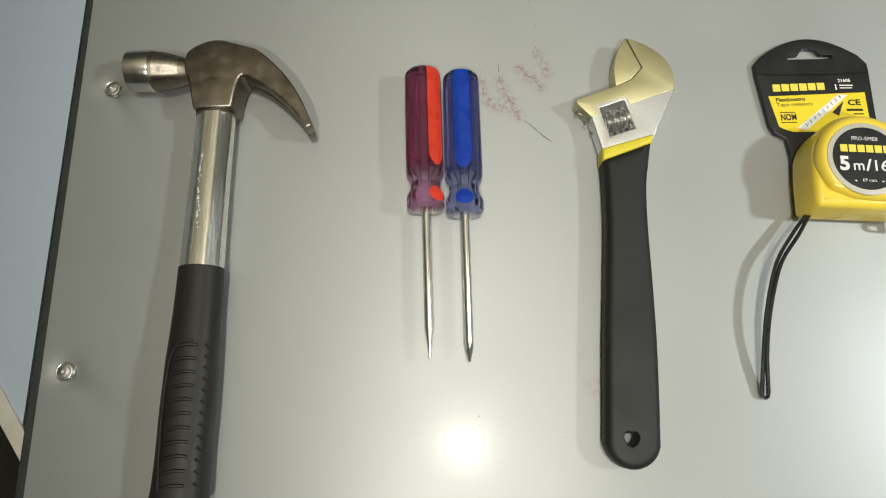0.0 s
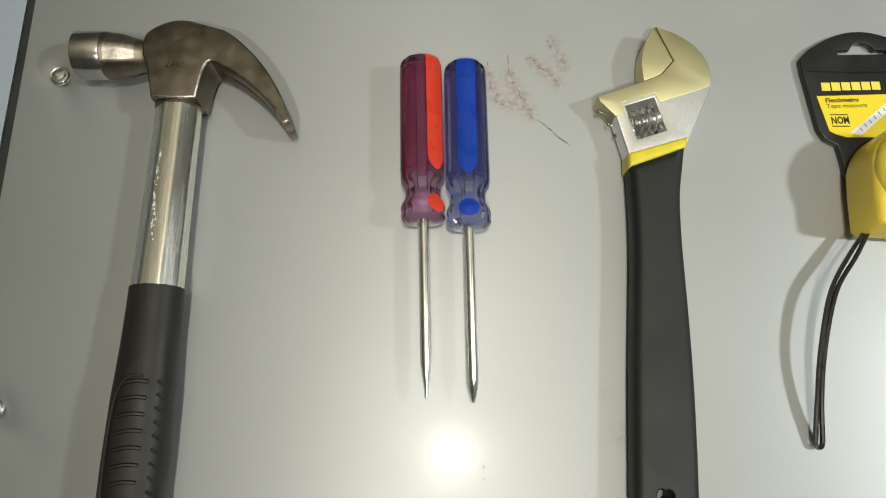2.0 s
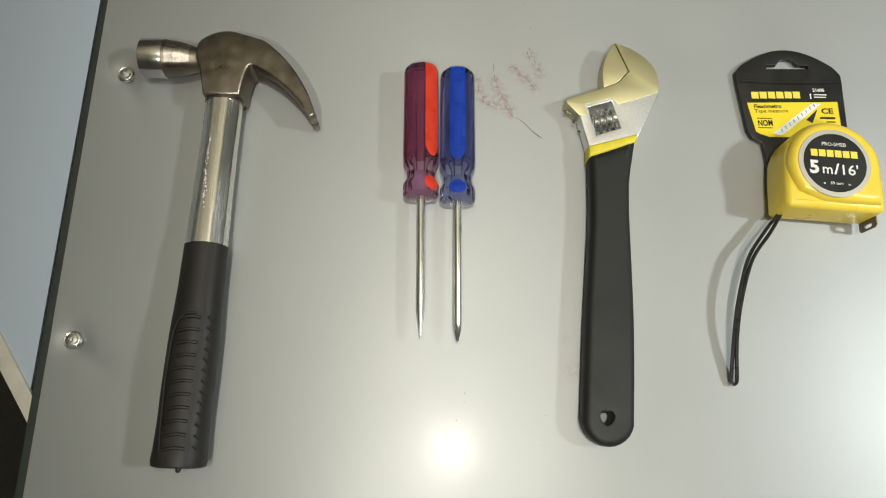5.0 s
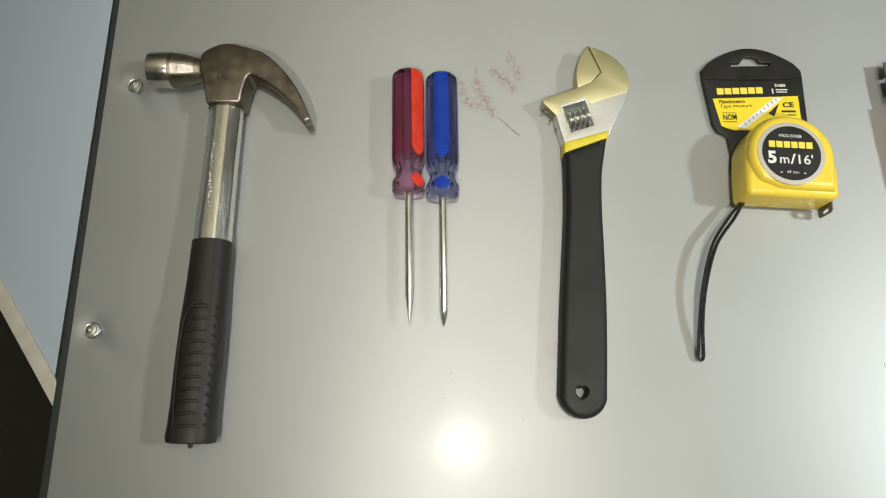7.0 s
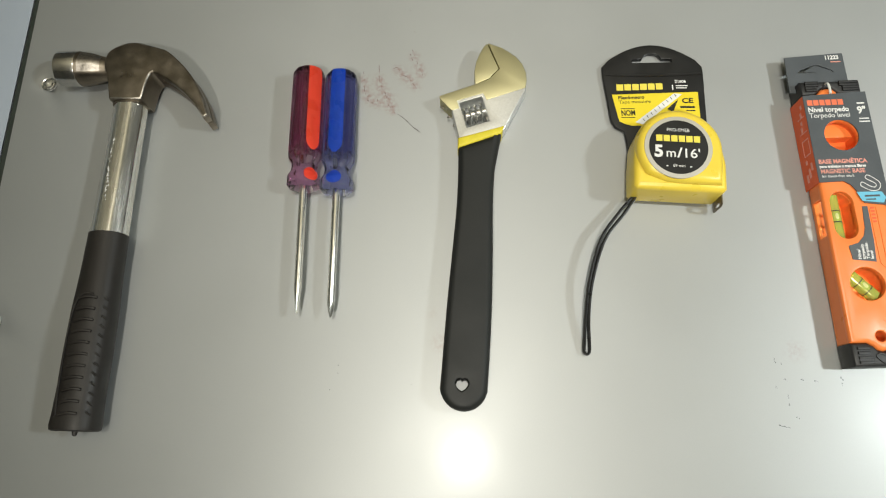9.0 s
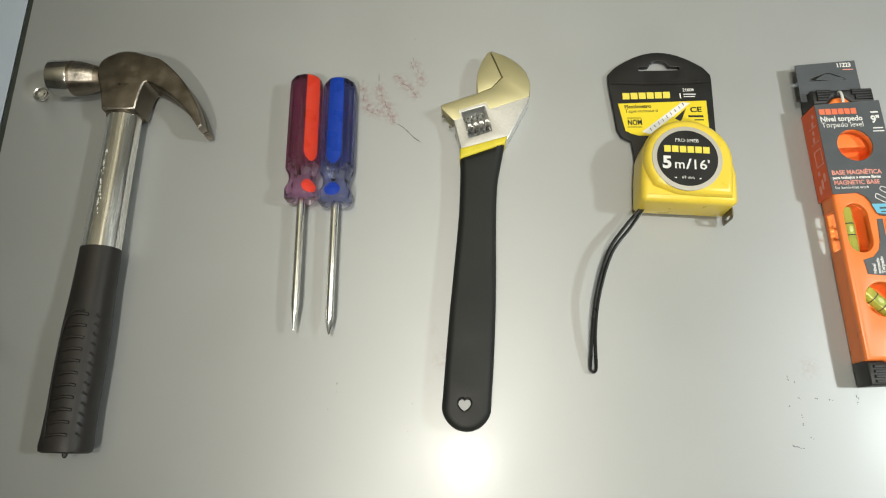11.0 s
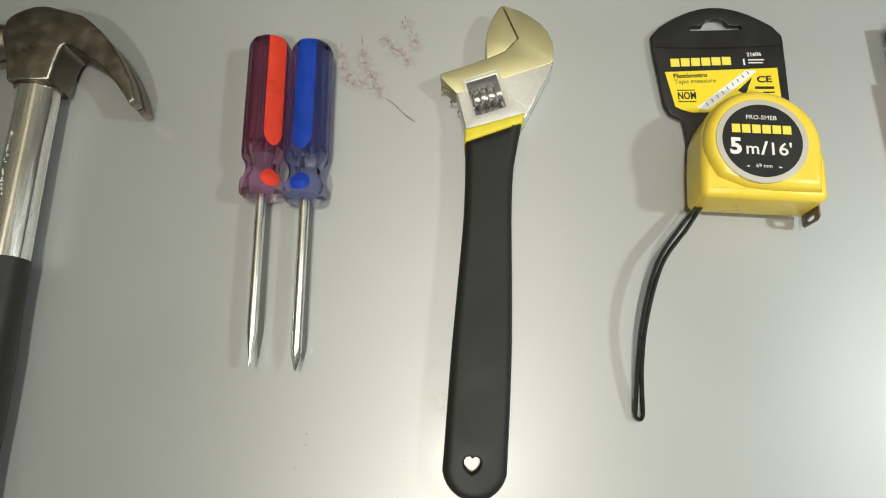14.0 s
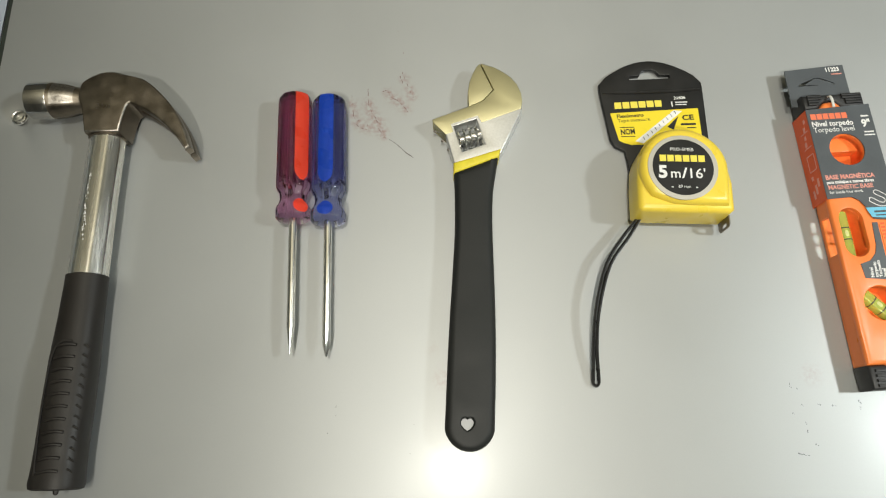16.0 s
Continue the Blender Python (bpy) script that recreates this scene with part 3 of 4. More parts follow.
# ---------------------------------------------------------------- screwdrivers
def screwdriver(name, place, turn, clear, core, stripe, angle, phillips, label):
    ob = thing(name, place, turn, label, "screwdriver", "pair of screwdrivers")
    bm = bmesh.new()

    def flutes(a, y):
        lobe = 1.02 - 0.12 * (1 - abs(math.sin(5 * a))) ** 2
        return lobe if 0.024 < y < 0.1005 else 0.5 + 0.5 * lobe

    prof = [(0.0, 0.0092), (0.0010, 0.0112), (0.0028, 0.0127), (0.0085, 0.0128), (0.0108, 0.0122), (0.0132, 0.0106), (0.0170, 0.0098), (0.0205, 0.0102),
            (0.0245, 0.0122), (0.0265, 0.0127), (0.0600, 0.0127), (0.0970, 0.0126), (0.0998, 0.0122), (0.1018, 0.0110), (0.1028, 0.0086), (0.1030, 0.0001)]
    lathe(bm, prof, 120, shape=flutes)
    part("handle", bm, clear, ob, "clear tinted acetate handle with rounded flutes", sharp=32)
    # added inner rod: makes the thick upper handle look darker than its neck
    bm = bmesh.new()
    lathe(bm, [(0.0300, 0.0002), (0.0310, 0.0060), (0.0340, 0.0096), (0.0960, 0.0098), (0.0990, 0.0080), (0.1000, 0.0002)], 10)
    part("core", bm, core, ob, "added tinted core that darkens the upper part of the handle", sharp=20)
    # coloured inlay along the handle, and the dot on its collar

    def radius(y):
        for (y0, r0), (y1, r1) in zip(prof, prof[1:]):
            if y0 <= y <= y1:
                return r0 + (r1 - r0) * (y - y0) / (y1 - y0)
        return prof[-1][1]

    def inlay(pname, y0, y1, half):
        bm = bmesh.new()
        rows = []
        for k in range(25):
            y = y0 + (y1 - y0) * k / 24
            h = half(k / 24)
            rows.append([bm.verts.new(((radius(y) * 1.03 + 0.0005) * math.sin(angle + h * j / 4), y, (radius(y) * 1.03 + 0.0005) * math.cos(angle + h * j / 4))) for j in range(-4, 5)])
        for a, b in zip(rows, rows[1:]):
            for i in range(8):
                bm.faces.new((a[i], a[i + 1], b[i + 1], b[i]))
        bmesh.ops.solidify(bm, geom=bm.faces[:], thickness=0.0012)
        part(pname, bm, stripe, ob)

    inlay("stripe", 0.0285, 0.1012, lambda t: 0.42 * min(1, math.sqrt(t / 0.10 + 0.05)))
    inlay("dot", 0.0035, 0.0145, lambda t: 0.40 * math.sqrt(max(0.02, 1 - (2 * t - 1) ** 2)) + 0.04)
    bm = bmesh.new()
    if phillips:
        lathe(bm, [(0.005, 0.0030), (-0.0845, 0.0030), (-0.0880, 0.0027), (-0.0960, 0.0007), (-0.0966, 0.0002)], 16,
              shape=lambda a, y: 1 - (0.35 * (0.5 - 0.5 * math.cos(4 * a)) if y < -0.086 else 0))
    else:
        lathe(bm, [(0.005, 0.0030), (-0.0780, 0.0030), (-0.0860, 0.0030), (-0.0900, 0.0029), (-0.0972, 0.0026)], 16)
        for v in bm.verts:
            if v.co.y < -0.0775:
                v.co.x *= max(0.30, 1 - (-0.0775 - v.co.y) / 0.0240)
                v.co.z *= 1.0 if v.co.y > -0.09 else 0.9
    part("shank", bm, M_SHAFT, ob, "polished steel shank")
    return ob


screwdriver("flat_screwdriver", (-0.0003, 0.1885, 0.0125), 2.9, M_PURPLE, M_PURPLE_CORE, M_RED_STRIPE, 0.66, False,
            "flat-blade screwdriver with clear purple handle and red stripe")
screwdriver("cross_screwdriver", (0.0256, 0.1862, 0.0125), 2.4, M_BLUE, M_BLUE_CORE, M_BLUE_STRIPE, -0.02, True,
            "cross-tip screwdriver with clear blue handle and blue stripe")

# ---------------------------------------------------------------- adjustable wrench
wrench = thing("adjustable_wrench", (0.130, 0.232, 0.0), 0.0, "adjustable wrench with satin chrome head and black dipped handle", "wrench")
Z0 = 0.0006
window = mm((-12.6, 32.6), (5.2, 39.0), (11.4, 17.6), (-6.2, 11.0))
bm = bmesh.new()
body = mm((-12.4, -3), (23.2, 10), (25.0, 14), (39.8, 46), (40.0, 50), (35, 60), (20, 55), (-2, 48), (-28.4, 37.8), (-27.6, 35), (-18.3, 25.7), (-12.2, 2))
prism(bm, body, Z0 + 0.0014, 0.0148, 0.0010, [window], hole_edge=0.0006)
part("body", bm, M_BLAST, wrench, "bright chrome wrench body")
# flat ground head face and fixed jaw, a little proud of the body
bm = bmesh.new()
face = mm((-28.6, 38.1), (-27.8, 35.2), (-18.3, 25.7), (-12.6, 27.8), (-14.6, 34.4), (5.9, 41.6), (8.9, 35.6), (39.4, 47.2), (40.4, 54), (39.6, 61), (36.6, 68.5),
          (31.6, 74.8), (26.4, 78.9), (19.8, 83.0), (8.9, 86.9), (18.7, 63.6), (10.5, 54.2), (-0.3, 49.3))
prism(bm, face, Z0, 0.0152, 0.0004)
part("fixed_jaw", bm, M_SATIN_WARM, wrench, "satin steel fixed jaw")
bm = bmesh.new()
prism(bm, mm((-0.4, 49.45), (10.1, 54.4), (17.9, 63.6), (8.1, 86.8), (5.6, 84), (2.4, 77.5), (-0.2, 70.2), (-1.5, 61)), Z0, 0.0151, 0.0004)
part("movable_jaw", bm, M_SATIN_WARM, wrench, "satin steel movable jaw")
# worm screw in its window
worm_mid, worm_turn = Vector((-0.0007, 0.0252, 0.0100)), radians(18)
bm = bmesh.new()
lathe(bm, [(-0.0100, 0.0036), (0.0100, 0.0036)], 16)
# one rounded thread wound four times round the core
rows = []
for i in range(4 * 28 + 1):
    a = 2 * math.pi * i / 28
    o = Vector((math.cos(a), 0, math.sin(a)))
    p = Vector((0.0064 * o.x, -0.0092 + 0.0046 * i / 28, 0.0056 * o.z))
    rows.append([bm.verts.new(p + o * 0.0018 * math.cos(b) + Vector((0, 0.00095 * math.sin(b), 0))) for b in [2 * math.pi * k / 8 for k in range(8)]])
for a, b in zip(rows, rows[1:]):
    for k in range(8):
        bm.faces.new((a[k], a[(k + 1) % 8], b[(k + 1) % 8], b[k]))
bm.faces.new(rows[0]), bm.faces.new(rows[-1])
bmesh.ops.rotate(bm, verts=bm.verts, matrix=Matrix.Rotation(worm_turn - radians(90), 3, "Z"))
bmesh.ops.translate(bm, verts=bm.verts, vec=worm_mid)
part("worm_screw", bm, M_WORM, wrench, "bright threaded adjusting worm")
for k, (x, y) in enumerate(((-30.5, 32.2), (-24.6, 24.4), (-19.9, 17.6))):
    bm = bmesh.new()
    lathe(bm, [(-0.0050, 0.0003), (-0.0014, 0.0003), (-0.0010, 0.0010), (-0.0002, 0.0013), (0.0006, 0.0010), (0.0010, 0.0002)], 12)
    bmesh.ops.rotate(bm, verts=bm.verts, matrix=Matrix.Rotation(radians(68), 3, "Z"))
    bmesh.ops.translate(bm, verts=bm.verts, vec=((x + 3.4) / 1000, y / 1000, 0.0075 - 0.001 * k))
    part("pin", bm, M_WORN, wrench)
# dipped handle
left = [(-12.2, -6.0), (-11.6, -20), (-11.6, -52), (-13.6, -90), (-15.7, -126), (-17.2, -161), (-17.9, -180)]
right = [(15.4, -180), (16.1, -161), (16.8, -126), (16.5, -89), (15.8, -51), (16.4, -25), (18.4, -10), (21.2, 7.2)]
end = [(-1.6 + 17.1 * math.cos(radians(a)), -187 + 17.6 * math.sin(radians(a))) for a in range(190, 355, 12)]
handle_loop = mm(*[tuple(p)[:2] for p in bezier([(x, y, 0) for x, y in left], 4)], *end, *[tuple(p)[:2] for p in bezier([(x, y, 0) for x, y in right], 4)])
hole = mm(*[(-3.0 + 5.0 * u, -186.2 + 5.0 * v) for u, v in ((0, -1.0), (0.45, -0.72), (0.80, -0.25), (0.88, 0.22), (0.66, 0.62), (0.30, 0.72), (0.02, 0.52),
                                                          (-0.28, 0.74), (-0.66, 0.62), (-0.90, 0.18), (-0.82, -0.30), (-0.45, -0.74))])
bm = bmesh.new()
prism(bm, handle_loop, 0.0008, 0.0186, 0.0052, [hole], steps=5, hole_edge=0.0012)
part("handle", bm, M_DIP, wrench, "matt black dipped vinyl handle with a hanging hole", sharp=60)
bm = bmesh.new()
prism(bm, mm((-12.6, 1.4), (-12.6, -7.6), (21.5, 6.0), (23.0, 12.8)), 0.0008, 0.0178, 0.0022, steps=4)
part("yellow_band", bm, M_YEL_VINYL, wrench, "yellow vinyl band under the head")

# ---------------------------------------------------------------- tape measure on its hang card
tape = thing("tape_measure", (0.2788, 0.2190, 0.0), -1.5, "yellow tape measure with black round label, black wrist strap", "tape measure")
arc = [((34 if a < 90 else 30.2) * math.cos(radians(a)), 1.0 + 32.5 * math.sin(radians(a))) for a in range(8, 176, 8)]
case_loop = mm((-28.0, -30.5), (33, -30.5), (36.0, -28.0), (36.2, -8), *arc, (-30.6, -8), (-30.6, -28))
bm = bmesh.new()
prism(bm, case_loop, 0.0035, 0.0345, 0.0046, steps=5)
part("case", bm, M_YELLOW, tape, "glossy yellow plastic case", sharp=60)
swoosh = [((32.5 if a < 90 else 29.6) * math.cos(radians(a)), 0.5 + 31.0 * math.sin(radians(a))) for a in range(0, 228, 6)]
bm = bmesh.new()
prism(bm, mm(*swoosh, (-8, -25.4), (6, -26.4), (31.0, -26.2), (32.3, -12)), 0.0225, 0.0398, 0.0056, steps=8)
part("raised_face", bm, M_YELLOW, tape, "raised yellow face of the case", sharp=60)
bm = bmesh.new()
prism(bm, disc(-0.0005, 0, 0.0245, 48), 0.0390, 0.0402, 0.0004)
part("label_ring", bm, M_RING, tape, "pale silver ring round the label")
bm = bmesh.new()
prism(bm, disc(-0.0005, 0, 0.0212, 48), 0.0400, 0.0404)
label = part("label", bm, M_BLACK, tape, "round black printed label")
TL = 0.04045
lettering("PRO-5MEB", 0.0036, -0.0005, 0.0122, TL, M_PRINT_WHITE, label, align="CENTER")
for k in range(6):
    bar("brand_block", -0.0165 + 0.0054 * k, -0.0165 + 0.0054 * k + 0.0045, 0.0040, 0.0090, TL, M_PRINT_GOLD, label)
lettering("5", 0.0128, -0.0180, -0.0082, TL, M_PRINT_WHITE, label, bold=0.0005, wide=1.02)
lettering("m", 0.0098, -0.0098, -0.0082, TL, M_PRINT_WHITE, label, bold=0.0001)
lettering("/", 0.0108, -0.0016, -0.0082, TL, M_PRINT_WHITE, label, bold=0.0002, wide=1.2)
lettering("16'", 0.0102, 0.0020, -0.0082, TL, M_PRINT_WHITE, label, bold=0.0001, wide=1.08)
lettering("69 mm", 0.0031, -0.0005, -0.0158, TL, M_PRINT_WHITE, label, align="CENTER")
for s in (-1, 1):
    bm = bmesh.new()
    prism(bm, [(s * 0.0078 - 0.0005, -0.0148), (s * 0.0078 - 0.0005, -0.0159), (s * 0.0096 - 0.0005, -0.01535)], TL, TL + 0.0001)
    part("arrow", bm, M_PRINT_WHITE, label, smooth=False)
# end hook: a bent steel lip with a slot, standing across the blade's mouth
bm = bmesh.new()
prism(bm, [(0.006, -0.0368), (0.0205, -0.0368), (0.0230, -0.0348), (0.0230, -0.0285), (0.004, -0.0285), (0.004, -0.0350)], 0.0350, 0.0360, 0.0002,
      [rounded(0.010, 0.0180, -0.0352, -0.0326, 0.0012, 3)])
for v in bm.verts:
    v.co = Vector((v.co.z, v.co.y, v.co.x))
part("hook", bm, M_STEEL, tape, "dark bent steel end hook with a slot")
# belt-side button
bm = bmesh.new()
prism(bm, mm((30.5, 10), (35.6, 8.0), (33.2, 19), (28.2, 21)), 0.010, 0.026, 0.0015)
part("lock_button", bm, M_BLACK, tape)
# wrist strap: a cord doubled back on itself
base = [(-25.5, -29, 13), (-36, -44.0, 14.5), (-49.8, -65.5, 16), (-58.0, -96, 15), (-60.0, -122, 10.5), (-59.0, -146, 4.0)]
for s, nm in ((1, "strap_strand"), (-1, "strap_strand")):
    pts = bezier([((x + s * w) / 1000, y / 1000, z / 1000) for (x, y, z), w in zip(base, (0.9, 2.1, 1.5, 1.1, 1.1, 2.0))], 8)
    bm = bmesh.new()
    sweep(bm, pts, 0.0013, 0.0015, 8)
    part(nm, bm, M_CORD, tape)
bm = bmesh.new()
sweep(bm, [Vector((-0.0590 + 0.0021 * math.cos(a), -0.1462 - 0.0030 * math.sin(a), 0.0035)) for a in [math.pi * k / 10 for k in range(11)]], 0.0012, 0.0016, 8)
part("strap_end", bm, M_CORD, tape)

card = thing("hang_card", (0.2742, 0.2618, 0.0), 1.5, "black plastic hang card with yellow printed panel under the tape measure", "packaging")
top = [(-40 + 80 * k / 16, 47.5 + 18.0 * math.sin(math.pi * k / 16) ** 0.9) for k in range(1, 16)]
euro = mm((-16, 48.7), (16, 49.3), (16, 52.2), (8, 52.4), (5.5, 56.0), (2.5, 57.4), (-2.5, 57.4), (-5.5, 56.0), (-8, 52.2), (-16, 51.8))
outline = mm((-22, -58), (34, -58), (35, -14), (39.5, -4), (40.5, 40), (40.2, 45), *top[::-1], (-40.8, 45), (-40.5, 36), (-36, -3), (-33, -9), (-26, -13), (-25, -20))
bm = bmesh.new()
prism(bm, outline, 0.0008, 0.0046, 0.0009, [euro], hole_edge=0.0004)
backing = part("backing", bm, M_BLACK, card, "moulded black plastic backing")
bm = bmesh.new()
sweep(bm, bezier([(-0.0385, 0.0375, 0.0044), (-0.02, 0.0368, 0.0048), (0.0, 0.0368, 0.0049), (0.02, 0.0372, 0.0048), (0.0385, 0.0385, 0.0044)], 5), 0.0011, 0.0009, 6)
part("fold_ridge", bm, M_BLACK, backing)
CZ = 0.0047
bm = bmesh.new()
prism(bm, mm((-34, 19.5), (34.5, 22.0), (34.5, -8), (-20, -8), (-26, -6), (-29.5, -4)), CZ, CZ + 0.00012)
panel = part("printed_panel", bm, M_PRINT_YEL, card, "yellow printed panel with black lettering", smooth=False)
CP = CZ + 0.00018
for k in range(6):
    bar("brand_block", -0.0300 + 0.0063 * k, -0.0300 + 0.0063 * k + 0.0054, 0.0232 + 0.0002 * k, 0.0288 + 0.0002 * k, CZ, M_PRINT_GOLD, card)
lettering("Flexómetro", 0.0042, -0.0292, 0.0152, CP, M_INK, panel, turn=2, bold=0.00012, wide=1.05)
lettering("Tape measure", 0.0040, -0.0290, 0.0114, CP, M_INK, panel, turn=2, wide=1.12)
lettering("NOM", 0.0066, -0.0275, 0.0008, CP, M_INK, panel, turn=2, bold=0.0002, wide=0.72)
bar("rule", -0.0278, -0.0168, 0.0066, 0.0072, CP, M_INK, panel)
bar("rule", -0.0276, -0.0166, -0.0011, -0.0005, CP, M_INK, panel)
lettering("CE", 0.0060, 0.0212, 0.0120, CP, M_INK, panel, turn=2, wide=1.25, bold=0.0002)
bar("fine_print", 0.0195, 0.0310, 0.0075, 0.0092, CP, M_INK, panel)
bar("fine_print", 0.0240, 0.0310, 0.0048, 0.0057, CP, M_INK, panel)
bm = bmesh.new()
prism(bm, mm((-17, -5), (-11, -7), (22, 19.8), (15.5, 20.6)), CP, CP + 0.0001)
part("printed_blade", bm, M_PRINT_WHITE, panel, "white printed tape blade", smooth=False)
for k in range(9):
    x, y = -0.0098 + 0.0033 * k, -0.0040 + 0.0027 * k
    bm = bmesh.new()
    prism(bm, [(x, y), (x + 0.0004, y + 0.0003), (x - 0.0008, y + 0.0024), (x - 0.0012, y + 0.0021)], CP + 0.0001, CP + 0.00018)
    part("blade_tick", bm, M_INK, panel, smooth=False)
bm = bmesh.new()
prism(bm, mm((9, 6.5), (13.5, 4), (18.5, 15.5)), CP, CP + 0.0001)
part("printed_wedge", bm, M_INK, panel, smooth=False)
lettering("21606", 0.0036, 0.0170, 0.0302, CZ, M_PRINT_WHITE, card, turn=2, bold=0.0001)
lettering("1", 0.0058, 0.0135, 0.0242, CZ, M_PRINT_WHITE, card, turn=2, bold=0.0002)
bar("fine_print", 0.0175, 0.0270, 0.0272, 0.0281, CZ, M_PRINT_WHITE, card)
bar("fine_print", 0.0175, 0.0262, 0.0252, 0.0260, CZ, M_PRINT_WHITE, card)

# ---------------------------------------------------------------- torpedo level in its sleeve
level = thing("torpedo_level", (0.4118, 0.1785, 0.0), 3.8, "orange torpedo level with green vials and black ribbed end caps", "spirit level")
TOP = 0.0195
level.scale = (0.945, 1.022, 1)
def oval(cx, cy, r, n):
    """A round hole that stays round under the level's own narrowing."""
    return [((x - cx) * 1.09 + cx, y) for x, y in disc(cx, cy, r, n)]


openings = [rounded(-0.0196, -0.0018, -0.0175, 0.0180, 0.0085), oval(-0.0036, -0.0505, 0.0118, 32), oval(-0.0020, -0.0870, 0.0037, 20),
            oval(-0.0006, 0.0620, 0.0122, 32)]
finger_slot = mm((8.7, -62.6), (9.6, -61.4), (12.0, -61.6), (12.8, -63), (12.6, -79), (11.6, -80.6), (10.0, -80.8), (9.3, -79.4))
bm = bmesh.new()
foot = [(-24.6, -91), (-12.5, -91), (-8.5, -93), (-5.5, -96), (-1.5, -97), (2.5, -96), (5.5, -93), (9.5, -91), (23.5, -91)]
crown = [(24, 96), (7.5, 96), (4.5, 98), (1.5, 101), (-3.5, 102), (-8.5, 101), (-11.5, 98), (-14.5, 96), (-24, 96)]
prism(bm, mm(*foot, *crown), 0.0130, TOP, 0.0030, openings + [finger_slot], steps=5, hole_edge=0.0007)
low_foot = [(max(x, -24.2), y) for x, y in foot]
prism(bm, mm(*low_foot, *crown[:-1], (-22.5, 96)), 0.0006, 0.0044, 0.0006, openings, steps=2, hole_edge=0.0004)
# between them the flank is open beside the long vial
slot_foot = mm(*low_foot, *crown[:-1], (-24.0, 96), (-24.1, 13.8), (-21.2, 13.8), (-21.0, 17.0), (-16, 18), (-10, 18), (-6.5, 16.6), (-3.2, 14), (-1.8, 9.5),
               (-1.8, -9.5), (-3.2, -14), (-6.5, -16.6), (-10, -17.5), (-16, -17.5), (-20.8, -16.5), (-21.2, -13.8), (-24.2, -13.8))
prism(bm, slot_foot, 0.0042, 0.0160, 0.0, openings[1:])
body = part("body", bm, M_ORANGE, level, "bright orange plastic body", sharp=50)
bm = bmesh.new()
box(bm, -0.0188, 0.0225, -0.093, 0.095, 0.0010, 0.0030)
part("web", bm, M_ORANGE, level)
for cx, cy, ang, ln, r in ((-0.0150, 0.000, 90, 0.034, 0.0052), (-0.0042, -0.0510, -45, 0.024, 0.0048)):
    bm = bmesh.new()
    lathe(bm, [(-ln / 2, r * 0.7), (-ln / 2 + 0.001, r), (0, r * 1.03), (ln / 2 - 0.001, r), (ln / 2, r * 0.7)], 20)
    bmesh.ops.rotate(bm, verts=bm.verts, matrix=Matrix.Rotation(radians(ang - 90), 3, "Z"))
    bmesh.ops.translate(bm, verts=bm.verts, vec=(cx, cy, 0.0125))
    vial = part("vial", bm, M_VIAL, level, "yellow-green liquid vial with black rings")
    vial.visible_shadow = False
    bm = bmesh.new()
    lathe(bm, [(-0.0038, 0.0002), (-0.0033, 0.0012), (-0.0018, 0.0019), (0, 0.0021), (0.0018, 0.0019), (0.0033, 0.0012), (0.0038, 0.0002)], 14)
    bmesh.ops.rotate(bm, verts=bm.verts, matrix=Matrix.Rotation(radians(ang - 90), 3, "Z"))
    bmesh.ops.translate(bm, verts=bm.verts, vec=(cx, cy, 0.0125 + r - 0.0016))
    part("bubble", bm, M_BUBBLE, vial, "pale air bubble").visible_shadow = False
    for s in (-1, 1):
        bm = bmesh.new()
        lathe(bm, [(s * 0.0042 - 0.0004, r * 1.04), (s * 0.0042 + 0.0004, r * 1.04)], 20, cap=False)
        bmesh.ops.rotate(bm, verts=bm.verts, matrix=Matrix.Rotation(radians(ang - 90), 3, "Z"))
        bmesh.ops.translate(bm, verts=bm.verts, vec=(cx, cy, 0.0125))
        part("vial_ring", bm, M_INK, vial)
# recessed sticker, groove and end caps
bm = bmesh.new()
prism(bm, mm((-11.2, -33.0), (6.0, -35.0), (7.4, -20), (8.0, 6.0), (4.0, 6.0), (2.6, -10), (0.6, -16), (-4.5, -21), (-12.2, -23.0)), TOP - 0.0006, TOP + 0.0004)
sticker = part("sticker", bm, M_GREY_CARD, level, "dark grey sticker with small white words", smooth=False)
for k, w in enumerate(("Nivel", "torpedo", "Torpedo", "level")):
    lettering(w, 0.0033, -0.0048 + 0.0031 * k, -0.0330, TOP + 0.0005, M_PRINT_WHITE, sticker, turn=88, bold=0.0001)
for x0, y0, x1, y1 in ((9.4, 5, 9.2, -36), (14.5, 5, 14.0, -38), (9.2, -36, 14.0, -41), (2.2, -76, 9.6, -81.6)):
    bm = bmesh.new()
    sweep(bm, [Vector((x0 / 1000, y0 / 1000, TOP - 0.0001)), Vector(((x0 + x1) / 2000, (y0 + y1) / 2000, TOP - 0.0001)), Vector((x1 / 1000, y1 / 1000, TOP - 0.0001))], 0.0006, 0.0006, 6)
    part("moulded_ridge", bm, M_ORANGE, level)
for k in range(5):
    bar("moulded_mark", 0.0100, 0.0130, 0.0042 - 0.0026 * k, 0.0056 - 0.0026 * k, TOP, M_ORANGE_CARD, level)
